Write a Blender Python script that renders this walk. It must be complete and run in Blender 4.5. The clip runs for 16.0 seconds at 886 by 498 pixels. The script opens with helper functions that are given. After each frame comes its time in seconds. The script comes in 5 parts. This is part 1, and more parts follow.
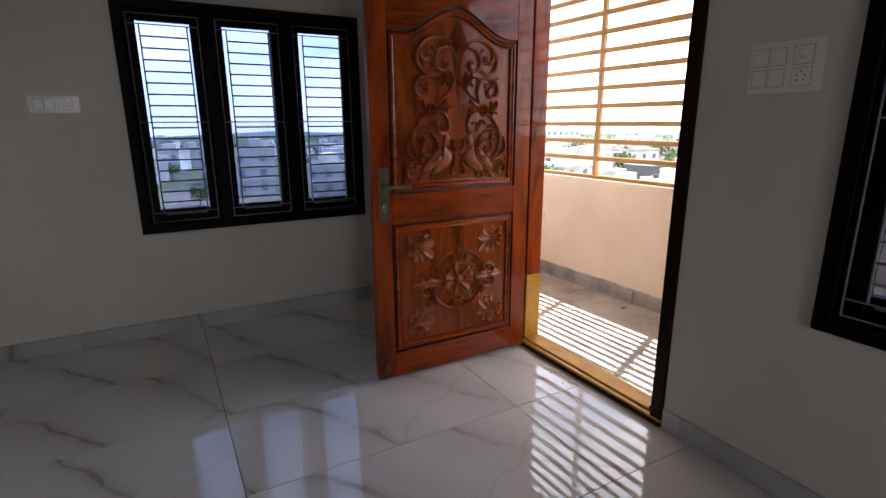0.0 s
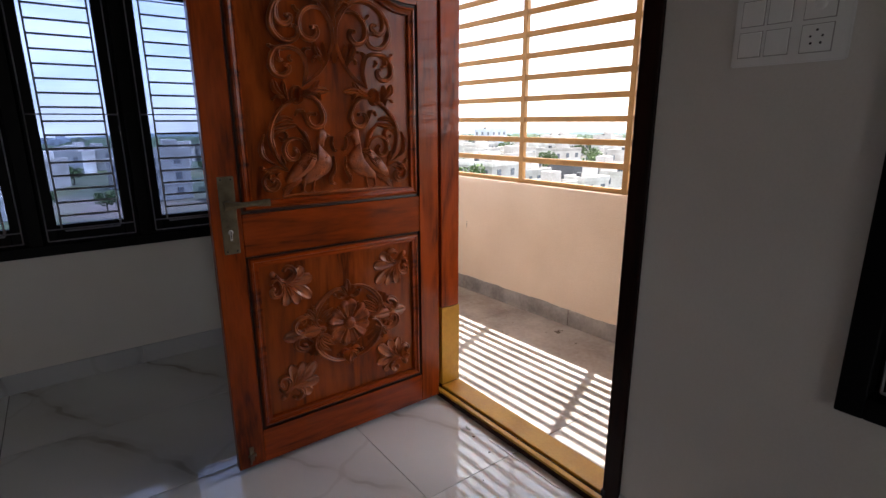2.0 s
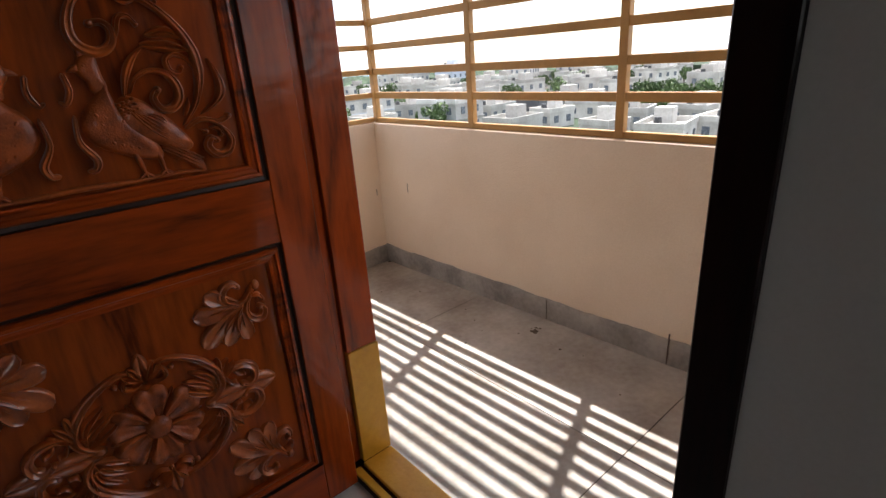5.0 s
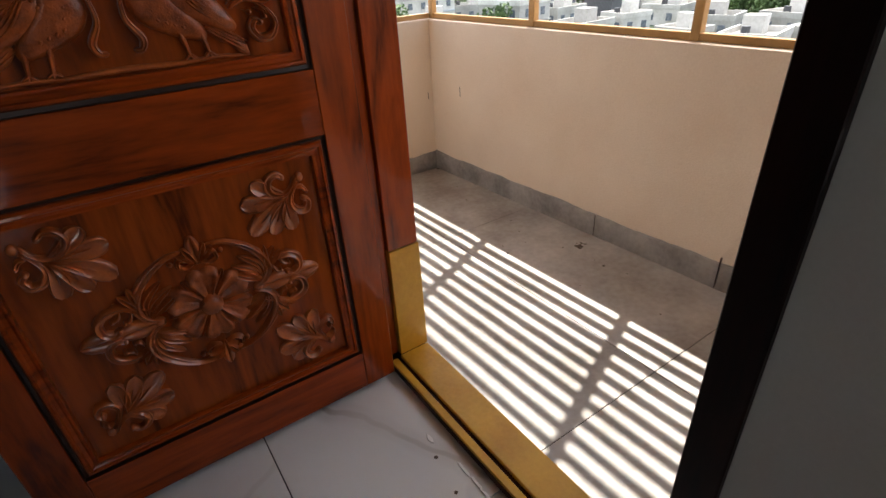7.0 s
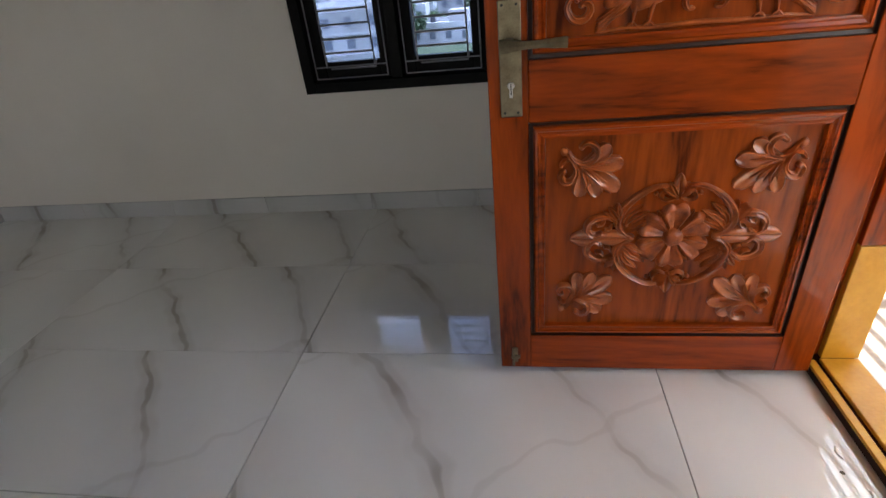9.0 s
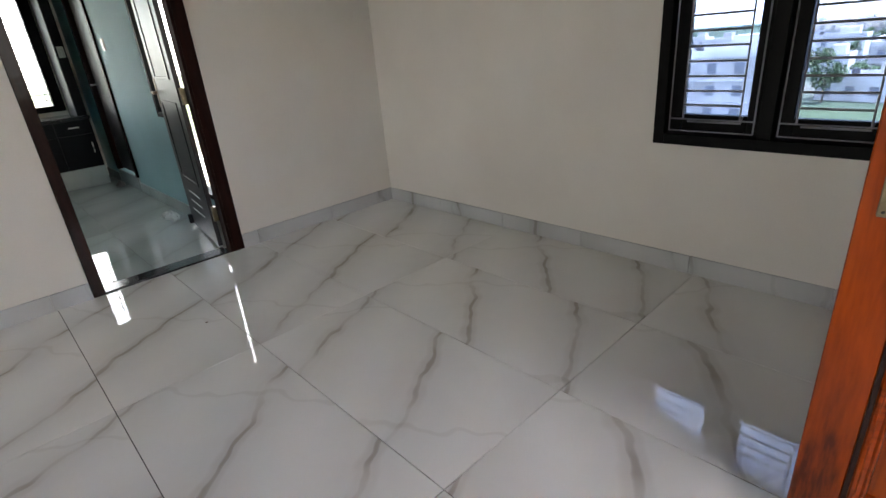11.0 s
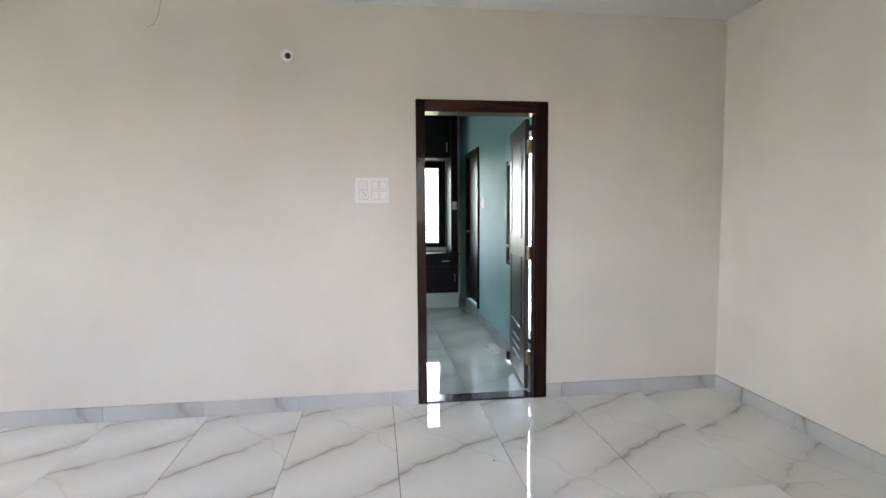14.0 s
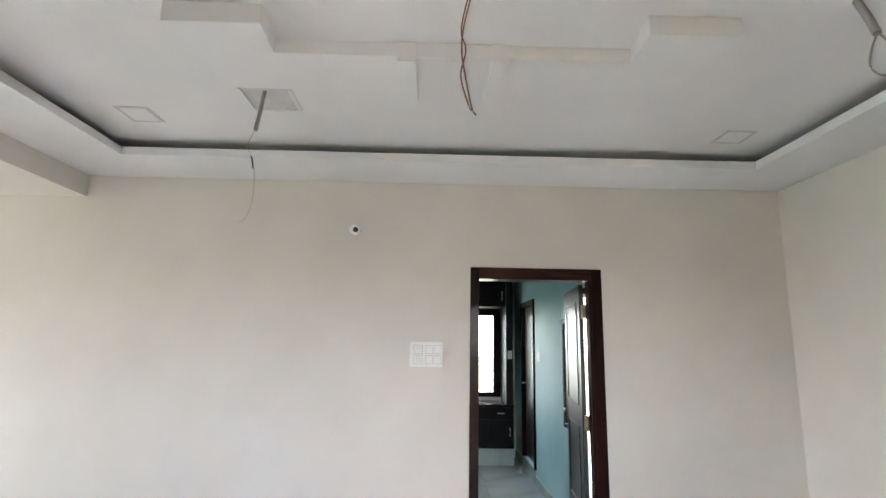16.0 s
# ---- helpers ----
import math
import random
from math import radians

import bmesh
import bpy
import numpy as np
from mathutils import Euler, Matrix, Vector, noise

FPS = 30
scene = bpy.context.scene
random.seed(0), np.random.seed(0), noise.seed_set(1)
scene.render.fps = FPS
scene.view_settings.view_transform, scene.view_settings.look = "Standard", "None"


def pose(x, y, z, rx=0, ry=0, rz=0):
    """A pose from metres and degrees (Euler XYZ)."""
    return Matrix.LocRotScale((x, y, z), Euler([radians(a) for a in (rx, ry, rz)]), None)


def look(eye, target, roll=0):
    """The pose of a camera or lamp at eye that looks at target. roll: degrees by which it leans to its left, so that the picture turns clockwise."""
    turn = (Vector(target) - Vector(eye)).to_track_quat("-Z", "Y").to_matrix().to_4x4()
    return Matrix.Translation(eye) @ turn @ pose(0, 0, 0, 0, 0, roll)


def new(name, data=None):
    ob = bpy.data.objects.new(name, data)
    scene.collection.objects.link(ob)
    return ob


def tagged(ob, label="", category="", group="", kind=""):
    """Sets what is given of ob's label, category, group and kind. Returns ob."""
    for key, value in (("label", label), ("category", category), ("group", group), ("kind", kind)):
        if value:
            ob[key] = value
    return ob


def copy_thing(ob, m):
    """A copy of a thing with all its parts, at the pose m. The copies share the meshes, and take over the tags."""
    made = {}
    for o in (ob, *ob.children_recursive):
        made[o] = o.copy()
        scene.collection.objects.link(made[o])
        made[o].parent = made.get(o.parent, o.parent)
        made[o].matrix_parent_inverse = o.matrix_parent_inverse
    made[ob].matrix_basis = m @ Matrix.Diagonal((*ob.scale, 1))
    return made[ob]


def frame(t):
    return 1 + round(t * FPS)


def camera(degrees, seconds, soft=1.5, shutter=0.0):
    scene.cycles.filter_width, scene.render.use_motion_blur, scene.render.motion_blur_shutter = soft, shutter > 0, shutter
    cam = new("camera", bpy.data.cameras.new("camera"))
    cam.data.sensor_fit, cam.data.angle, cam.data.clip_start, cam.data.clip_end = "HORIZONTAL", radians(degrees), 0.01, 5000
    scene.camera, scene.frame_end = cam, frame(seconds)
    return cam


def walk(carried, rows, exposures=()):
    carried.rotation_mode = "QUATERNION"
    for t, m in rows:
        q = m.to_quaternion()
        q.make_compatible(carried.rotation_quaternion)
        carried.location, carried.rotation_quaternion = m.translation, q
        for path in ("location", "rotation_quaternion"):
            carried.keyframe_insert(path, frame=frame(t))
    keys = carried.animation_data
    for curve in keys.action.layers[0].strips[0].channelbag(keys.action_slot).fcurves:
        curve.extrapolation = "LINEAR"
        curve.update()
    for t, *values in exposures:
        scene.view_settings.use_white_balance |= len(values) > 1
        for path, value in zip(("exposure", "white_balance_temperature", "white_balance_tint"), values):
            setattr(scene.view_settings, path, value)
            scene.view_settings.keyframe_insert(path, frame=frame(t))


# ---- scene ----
cam = camera(82.2, 16.0)
PATH = [
    (0, (0.358, 0.122, 1.317), (1.299, 1.819, 0.831), -0.3),
    (0.5, (0.453, 0.248, 1.301), (1.491, 1.887, 0.815), 0.2),
    (1, (0.554, 0.378, 1.319), (1.675, 1.961, 0.833), 0.1),
    (1.5, (0.677, 0.48, 1.308), (1.828, 2.041, 0.82), -0.1),
    (2, (0.85, 0.601, 1.282), (2.012, 2.154, 0.796), -0.2),
    (2.5, (1.018, 0.722, 1.309), (2.188, 2.269, 0.822), -0.4),
    (3, (1.152, 0.836, 1.323), (2.365, 2.382, 0.947), -1.9),
    (3.5, (1.262, 0.985, 1.324), (2.536, 2.507, 1.073), -3.7),
    (4, (1.356, 1.085, 1.352), (2.652, 2.588, 1.107), -3.7),
    (4.5, (1.468, 1.174, 1.301), (2.747, 2.669, 0.944), -4.4),
    (5, (1.605, 1.238, 1.215), (2.803, 2.676, 0.509), -4.0),
    (5.2, (1.648, 1.239, 1.19), (2.794, 2.655, 0.364), -3.7),
    (7.3, (1.608, 1.229, 1.182), (2.469, 2.681, 0.11), -2.5),
    (7.5, (1.574, 1.249, 1.221), (2.355, 2.703, 0.091), -1.9),
    (8, (1.48, 1.113, 1.176), (1.926, 2.766, 0.143), -5.3),
    (8.5, (1.357, 1.093, 1.198), (1.419, 2.806, 0.168), -6.1),
    (9, (1.295, 1.106, 1.209), (0.988, 2.812, 0.212), -6.3),
    (9.5, (1.283, 1.143, 1.219), (0.628, 2.786, 0.286), -6.0),
    (9.7, (1.293, 1.171, 1.224), (0.49, 2.768, 0.327), -5.7),
    (11.8, (1.39, 1.084, 1.245), (-0.198, 2.09, 0.563), -5.6),
    (12, (1.4, 1.069, 1.256), (-0.245, 2.003, 0.607), -5.7),
    (12.5, (1.415, 1.076, 1.279), (-0.355, 1.845, 0.752), -5.1),
    (13, (1.408, 1.099, 1.281), (-0.472, 1.678, 0.917), -2.8),
    (13.5, (1.398, 1.123, 1.319), (-0.548, 1.513, 1.078), -0.8),
    (14, (1.413, 1.156, 1.327), (-0.565, 1.416, 1.178), -0.4),
    (14.5, (1.423, 1.167, 1.37), (-0.57, 1.327, 1.319), 0.3),
    (15, (1.439, 1.147, 1.399), (-0.556, 1.251, 1.495), 1.0),
    (15.5, (1.472, 1.163, 1.486), (-0.514, 1.217, 1.723), 1.1),
    (16, (1.492, 1.166, 1.548), (-0.474, 1.204, 1.91), 1.0),
]
EXPOSURES = [(0, 2.12, 6500, 14), (3.5, 1.38, 6450, 13), (5.2, 1.15, 6450, 11), (7.5, 1.42, 6500, 9), (8.2, 1.65, 6500, 9), (9, 2.85, 6750, 8), (9.5, 3.35, 6900, 8), (12, 3.75, 6800, 8), (13, 4.45, 6550, 8), (14, 4.5, 6500, 8), (16, 4.55, 6450, 8)]
SKY, SUN_POWER, LAMP = 0.14, 5.0, 3.8

walk(cam, [(t, look(eye, aim, lean)) for t, eye, aim, lean in PATH], EXPOSURES)

# ---- world and sun ----
SUN_DIR = Vector((-0.48, -0.20, -1.0)).normalized()
world = bpy.data.worlds.new("world")
scene.world = world
world.use_nodes = True
wn, wl = world.node_tree.nodes, world.node_tree.links
wn.clear()
sky = wn.new("ShaderNodeTexSky")
sky.sky_type, sky.sun_disc = "NISHITA", False
sky.sun_elevation = math.asin(-SUN_DIR.z)
sky.sun_rotation = math.atan2(-SUN_DIR.x, -SUN_DIR.y)
sky.air_density, sky.dust_density = 1.0, 0.7
tc = wn.new("ShaderNodeTexCoord")
mp = wn.new("ShaderNodeMapping")
mp.inputs["Scale"].default_value = (2.2, 2.2, 7.0)
cloud = wn.new("ShaderNodeTexNoise")
cloud.inputs["Scale"].default_value, cloud.inputs["Detail"].default_value = 1.6, 5.0
ramp = wn.new("ShaderNodeValToRGB")
ramp.color_ramp.elements[0].position, ramp.color_ramp.elements[1].position = 0.34, 0.62
mix = wn.new("ShaderNodeMixRGB")
mix.inputs["Color2"].default_value = (9.4, 9.5, 9.8, 1)
bg = wn.new("ShaderNodeBackground")
bg.inputs["Strength"].default_value = SKY
out = wn.new("ShaderNodeOutputWorld")
wl.new(tc.outputs["Generated"], mp.inputs["Vector"])
wl.new(mp.outputs["Vector"], cloud.inputs["Vector"])
wl.new(cloud.outputs["Fac"], ramp.inputs["Fac"])
wl.new(ramp.outputs["Color"], mix.inputs["Fac"])
wl.new(sky.outputs["Color"], mix.inputs["Color1"])
wl.new(mix.outputs["Color"], bg.inputs["Color"])
wl.new(bg.outputs["Background"], out.inputs["Surface"])

sun = new("sun", bpy.data.lights.new("sun", "SUN"))
sun.data.energy, sun.data.angle, sun.data.color = SUN_POWER, radians(0.6), (1.0, 0.95, 0.87)
sun.matrix_world = look((8, 4, 12), Vector((8, 4, 12)) + SUN_DIR)

# Fill lamp in an assumed, unseen south window, turned away from the west wall.
daylight = new("window_daylight", bpy.data.lights.new("window_daylight", "AREA"))
daylight.data.shape, daylight.data.size, daylight.data.size_y = "RECTANGLE", 1.5, 1.35
daylight.data.energy, daylight.data.color = LAMP, (0.99, 0.985, 0.97)
daylight.matrix_world = look((-0.50, -5.36, 1.48), (2.0, -1.5, 1.45))


# ---- materials ----
def nodes_of(name):
    m = bpy.data.materials.new(name)
    m.use_nodes = True
    nt = m.node_tree
    return m, nt.nodes, nt.links, nt.nodes["Principled BSDF"]


def surface(name, dark, light, rough=0.5, metal=0.0, scale=3.0, fine=60.0, bump=0.15, stretch=(1, 1, 1), coat=0.0, per_object=0.0,
            rough_var=0.08, island=0.0, gloss=0.5):
    """A two-scale surface: large stains between two colours, fine grain and relief."""
    m, n, l, b = nodes_of(name)
    tc = n.new("ShaderNodeTexCoord")
    mp = n.new("ShaderNodeMapping")
    mp.inputs["Scale"].default_value = stretch
    l.new(tc.outputs["Object"], mp.inputs["Vector"])
    big, small = n.new("ShaderNodeTexNoise"), n.new("ShaderNodeTexNoise")
    big.inputs["Scale"].default_value, big.inputs["Detail"].default_value = scale, 6
    small.inputs["Scale"].default_value, small.inputs["Detail"].default_value = fine, 3
    for t in (big, small):
        l.new(mp.outputs["Vector"], t.inputs["Vector"])
    add = n.new("ShaderNodeMath")
    add.operation = "MULTIPLY_ADD"
    add.inputs[1].default_value = 0.3
    l.new(small.outputs["Fac"], add.inputs[0])
    l.new(big.outputs["Fac"], add.inputs[2])
    r = n.new("ShaderNodeValToRGB")
    r.color_ramp.elements[0].position, r.color_ramp.elements[1].position = 0.45, 0.85
    r.color_ramp.elements[0].color, r.color_ramp.elements[1].color = (*dark, 1), (*light, 1)
    l.new(add.outputs[0], r.inputs["Fac"])
    col = r.outputs["Color"]
    if per_object or island:
        src = n.new("ShaderNodeObjectInfo").outputs["Random"] if per_object else n.new("ShaderNodeNewGeometry").outputs["Random Per Island"]
        amount = per_object or island
        mr = n.new("ShaderNodeMapRange")
        mr.inputs["To Min"].default_value, mr.inputs["To Max"].default_value = 1 - amount, 1 + amount
        l.new(src, mr.inputs["Value"])
        hs = n.new("ShaderNodeHueSaturation")
        l.new(mr.outputs["Result"], hs.inputs["Value"])
        l.new(col, hs.inputs["Color"])
        col = hs.outputs["Color"]
    l.new(col, b.inputs["Base Color"])
    rr = n.new("ShaderNodeMapRange")
    rr.inputs["To Min"].default_value, rr.inputs["To Max"].default_value = max(0.02, rough - rough_var), min(1, rough + rough_var)
    l.new(big.outputs["Fac"], rr.inputs["Value"])
    l.new(rr.outputs["Result"], b.inputs["Roughness"])
    b.inputs["Metallic"].default_value = metal
    b.inputs["Specular IOR Level"].default_value = gloss
    b.inputs["Coat Weight"].default_value = coat
    b.inputs["Coat Roughness"].default_value = 0.08
    if bump:
        bp = n.new("ShaderNodeBump")
        bp.inputs["Strength"].default_value, bp.inputs["Distance"].default_value = bump, 0.01
        l.new(add.outputs[0], bp.inputs["Height"])
        l.new(bp.outputs["Normal"], b.inputs["Normal"])
    return m


def plaster(name, dark, light, wave=0.25):
    """Painted plaster: long shallow trowel waves, faint roller grain."""
    return surface(name, dark, light, rough=0.62, scale=1.3, fine=140.0, bump=wave, rough_var=0.1)


def marble(name, base, vein):
    """Polished porcelain with grey-brown veins; each tile has its own piece of the pattern."""
    m, n, l, b = nodes_of(name)
    tc, oi = n.new("ShaderNodeTexCoord"), n.new("ShaderNodeObjectInfo")
    sh = n.new("ShaderNodeVectorMath")
    sh.operation = "SCALE"
    comb = n.new("ShaderNodeCombineXYZ")
    quant = n.new("ShaderNodeMath")
    quant.operation, quant.inputs[1].default_value = "SNAP", 0.25
    l.new(oi.outputs["Random"], quant.inputs[0])
    for k in ("X", "Y", "Z"):
        l.new(quant.outputs[0], comb.inputs[k])
    l.new(comb.outputs[0], sh.inputs[0])
    sh.inputs["Scale"].default_value = 17.0
    add = n.new("ShaderNodeVectorMath")
    l.new(tc.outputs["Object"], add.inputs[0])
    l.new(sh.outputs[0], add.inputs[1])
    mp = n.new("ShaderNodeMapping")
    mp.inputs["Rotation"].default_value = (0, 0, radians(-32))
    l.new(add.outputs[0], mp.inputs["Vector"])

    def veins(scale, distortion, detail_scale, lo, run="X"):
        """Thin broken lines: the crests of a distorted band pattern."""
        t = n.new("ShaderNodeTexWave")
        t.wave_type, t.bands_direction, t.wave_profile = "BANDS", run, "SIN"
        for key, value in (("Scale", scale), ("Distortion", distortion), ("Detail", 4.0), ("Detail Scale", detail_scale), ("Detail Roughness", 0.62)):
            t.inputs[key].default_value = value
        l.new(mp.outputs["Vector"], t.inputs["Vector"])
        r = n.new("ShaderNodeMapRange")
        r.interpolation_type = "SMOOTHSTEP"
        r.inputs["From Min"].default_value, r.inputs["From Max"].default_value = lo, 1.0
        l.new(t.outputs["Fac"], r.inputs["Value"])
        return r.outputs["Result"], t.outputs["Fac"]

    v1, n1 = veins(0.62, 2.7, 1.5, 0.993)
    v2, _ = veins(0.62, 2.7, 1.5, 0.92)
    v3, _ = veins(0.42, 4.0, 1.9, 0.996, "Y")
    mask = n.new("ShaderNodeTexNoise")
    mask.inputs["Scale"].default_value = 3.1
    l.new(mp.outputs["Vector"], mask.inputs["Vector"])
    mr = n.new("ShaderNodeMapRange")
    mr.inputs["From Min"].default_value, mr.inputs["From Max"].default_value = 0.34, 0.60
    mr.inputs["To Min"].default_value = 0.12
    l.new(mask.outputs["Fac"], mr.inputs["Value"])

    def times(a, k, c=None):
        t = n.new("ShaderNodeMath")
        t.operation = "MULTIPLY"
        l.new(a, t.inputs[0])
        if c is None:
            t.inputs[1].default_value = k
        else:
            l.new(c, t.inputs[1])
        return t.outputs[0]

    total = n.new("ShaderNodeMath")
    total.operation, total.use_clamp = "ADD", True
    l.new(times(times(v1, 0, mr.outputs["Result"]), 0.44), total.inputs[0])
    t2 = n.new("ShaderNodeMath")
    l.new(times(times(v2, 0, mr.outputs["Result"]), 0.20), t2.inputs[0])
    l.new(times(v3, 0.12), t2.inputs[1])
    l.new(t2.outputs[0], total.inputs[1])
    cloudy = n.new("ShaderNodeMixRGB")
    cloudy.inputs["Color1"].default_value = (*base, 1)
    cloudy.inputs["Color2"].default_value = (*(c * 0.88 for c in base), 1)
    l.new(n1, cloudy.inputs["Fac"])
    mix = n.new("ShaderNodeMixRGB")
    mix.inputs["Color2"].default_value = (*vein, 1)
    l.new(cloudy.outputs[0], mix.inputs["Color1"])
    l.new(total.outputs[0], mix.inputs["Fac"])
    l.new(mix.outputs[0], b.inputs["Base Color"])
    dust = n.new("ShaderNodeTexNoise")
    dust.inputs["Scale"].default_value = 9.0
    l.new(tc.outputs["Object"], dust.inputs["Vector"])
    dr = n.new("ShaderNodeMapRange")
    dr.inputs["To Min"].default_value, dr.inputs["To Max"].default_value = 0.0, 0.002
    l.new(dust.outputs["Fac"], dr.inputs["Value"])
    l.new(dr.outputs["Result"], b.inputs["Roughness"])
    wav = n.new("ShaderNodeTexNoise")
    wav.inputs["Scale"].default_value = 5.0
    l.new(tc.outputs["Object"], wav.inputs["Vector"])
    bp = n.new("ShaderNodeBump")
    bp.inputs["Strength"].default_value, bp.inputs["Distance"].default_value = 0.016, 0.01
    l.new(wav.outputs["Fac"], bp.inputs["Height"])
    l.new(bp.outputs["Normal"], b.inputs["Normal"])
    b.inputs["IOR"].default_value = 1.55
    return m


def timber(name, dark, light, along, coat=0.6, rough=0.3, wave_bump=0.06, coat_rough=0.07):
    """Varnished wood: growth bands along one axis, fine pores, slightly wavy lacquer."""
    m, n, l, b = nodes_of(name)
    tc, oi = n.new("ShaderNodeTexCoord"), n.new("ShaderNodeObjectInfo")
    mp = n.new("ShaderNodeMapping")
    sc = [7.0, 7.0, 7.0]
    sc["xyz".index(along)] = 0.9
    mp.inputs["Scale"].default_value = sc
    add = n.new("ShaderNodeVectorMath")
    l.new(tc.outputs["Object"], add.inputs[0])
    cx = n.new("ShaderNodeCombineXYZ")
    ml = n.new("ShaderNodeMath")
    ml.operation, ml.inputs[1].default_value = "MULTIPLY", 9.0
    l.new(oi.outputs["Random"], ml.inputs[0])
    for k in ("X", "Y", "Z"):
        l.new(ml.outputs[0], cx.inputs[k])
    l.new(cx.outputs[0], add.inputs[1])
    l.new(add.outputs[0], mp.inputs["Vector"])
    big, fine = n.new("ShaderNodeTexNoise"), n.new("ShaderNodeTexNoise")
    big.inputs["Scale"].default_value, big.inputs["Detail"].default_value, big.inputs["Distortion"].default_value = 1.0, 6, 2.6
    fine.inputs["Scale"].default_value, fine.inputs["Detail"].default_value = 14.0, 4
    l.new(mp.outputs["Vector"], big.inputs["Vector"])
    l.new(mp.outputs["Vector"], fine.inputs["Vector"])
    ad = n.new("ShaderNodeMath")
    ad.operation, ad.inputs[1].default_value = "MULTIPLY_ADD", 0.35
    l.new(fine.outputs["Fac"], ad.inputs[0])
    l.new(big.outputs["Fac"], ad.inputs[2])
    r = n.new("ShaderNodeValToRGB")
    r.color_ramp.elements[0].position, r.color_ramp.elements[1].position = 0.48, 0.82
    r.color_ramp.elements[0].color, r.color_ramp.elements[1].color = (*dark, 1), (*light, 1)
    mid = r.color_ramp.elements.new(0.6)
    mid.color = (*((a * 0.5 + c * 0.5) for a, c in zip(dark, light)), 1)
    l.new(ad.outputs[0], r.inputs["Fac"])
    l.new(r.outputs["Color"], b.inputs["Base Color"])
    b.inputs["Roughness"].default_value = rough
    b.inputs["Specular IOR Level"].default_value = 0.10
    b.inputs["Coat Weight"].default_value, b.inputs["Coat Roughness"].default_value = coat, coat_rough
    wav = n.new("ShaderNodeTexNoise")
    wav.inputs["Scale"].default_value, wav.inputs["Detail"].default_value = 16.0, 2
    l.new(tc.outputs["Object"], wav.inputs["Vector"])
    bp = n.new("ShaderNodeBump")
    bp.inputs["Strength"].default_value, bp.inputs["Distance"].default_value = wave_bump * 4, 0.004
    l.new(wav.outputs["Fac"], bp.inputs["Height"])
    l.new(bp.outputs["Normal"], b.inputs["Normal"])
    l.new(bp.outputs["Normal"], b.inputs["Coat Normal"])
    return m


M_WALL = plaster("wall_paint", (0.63, 0.59, 0.54), (0.71, 0.67, 0.62))
M_CEIL = plaster("ceiling_paint", (0.70, 0.695, 0.695), (0.79, 0.785, 0.785), 0.12)
M_PRIMER = surface("grey_primer", (0.52, 0.505, 0.49), (0.64, 0.625, 0.61), rough=0.8, scale=9, bump=0.1)
M_TEAL = plaster("teal_paint", (0.30, 0.50, 0.52), (0.38, 0.58, 0.60))
M_TILE = marble("marble_tile", (0.76, 0.75, 0.73), (0.25, 0.20, 0.155))
M_TILE2 = marble("plain_tile", (0.60, 0.64, 0.62), (0.45, 0.46, 0.44))
M_GROUT = surface("grout", (0.025, 0.022, 0.02), (0.05, 0.045, 0.04), rough=0.9)
M_SKIRT = marble("skirting_tile", (0.52, 0.52, 0.525), (0.20, 0.17, 0.15))
M_TEAK = timber("teak_upright", (0.080, 0.0100, 0.0014), (0.335, 0.050, 0.0045), "z", coat=0.40)
M_TEAK_P = timber("teak_panel", (0.078, 0.0112, 0.0018), (0.315, 0.057, 0.0070), "z", coat=0.36)
M_TEAK_H = timber("teak_level", (0.076, 0.0092, 0.0013), (0.325, 0.048, 0.0045), "x", coat=0.40)
# Carving is painted lighter than the panel in place of missing highlights.
M_CARVE = surface("carved_teak_highlit", (0.19, 0.038, 0.008), (0.50, 0.115, 0.021), rough=0.34, scale=14, fine=140, bump=0.06, coat=0.85, gloss=0.4)
M_FEATHER = surface("carved_feathers", (0.16, 0.030, 0.006), (0.42, 0.088, 0.014), rough=0.42, scale=40, fine=260, bump=0.35, coat=0.25, gloss=0.3)
# Shade of the panel grooves is put into this dark colour; cracks use it too.
M_GROOVE = surface("groove_shade_and_crack", (0.022, 0.006, 0.0025), (0.05, 0.012, 0.005), rough=0.4)
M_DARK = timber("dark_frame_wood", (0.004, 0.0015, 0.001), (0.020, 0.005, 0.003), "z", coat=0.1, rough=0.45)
M_DARK_H = timber("dark_frame_wood_level", (0.012, 0.004, 0.003), (0.045, 0.014, 0.010), "y", coat=0.3, rough=0.4)
M_SHEEN = timber("glossy_dark_door", (0.003, 0.0022, 0.0025), (0.012, 0.008, 0.008), "z", coat=0.6, rough=0.4, wave_bump=0.03, coat_rough=0.38)
M_BLACK = surface("black_enamel", (0.0012, 0.0012, 0.0014), (0.0035, 0.0033, 0.0035), rough=0.5, scale=5, bump=0.1, gloss=0.08)
M_ROD = surface("steel_rod", (0.18, 0.18, 0.21), (0.32, 0.32, 0.36), rough=0.42, metal=0.4, bump=0.05)
M_YELLOW = surface("turmeric_paint", (0.50, 0.235, 0.012), (0.66, 0.35, 0.03), rough=0.45, scale=7, fine=80, bump=0.3)
M_GRILL = surface("ochre_enamel", (0.36, 0.19, 0.055), (0.47, 0.26, 0.085), rough=0.5, scale=6, bump=0.2)
M_CREAM = plaster("peach_render", (0.70, 0.55, 0.42), (0.84, 0.70, 0.57), 0.6)
M_CEMENT = surface("cement", (0.27, 0.235, 0.21), (0.50, 0.47, 0.44), rough=0.75, scale=3.2, fine=35, bump=0.35)
M_CEMENT2 = surface("cement_skirting", (0.17, 0.155, 0.15), (0.36, 0.33, 0.31), rough=0.8, scale=6, fine=50, bump=0.5)
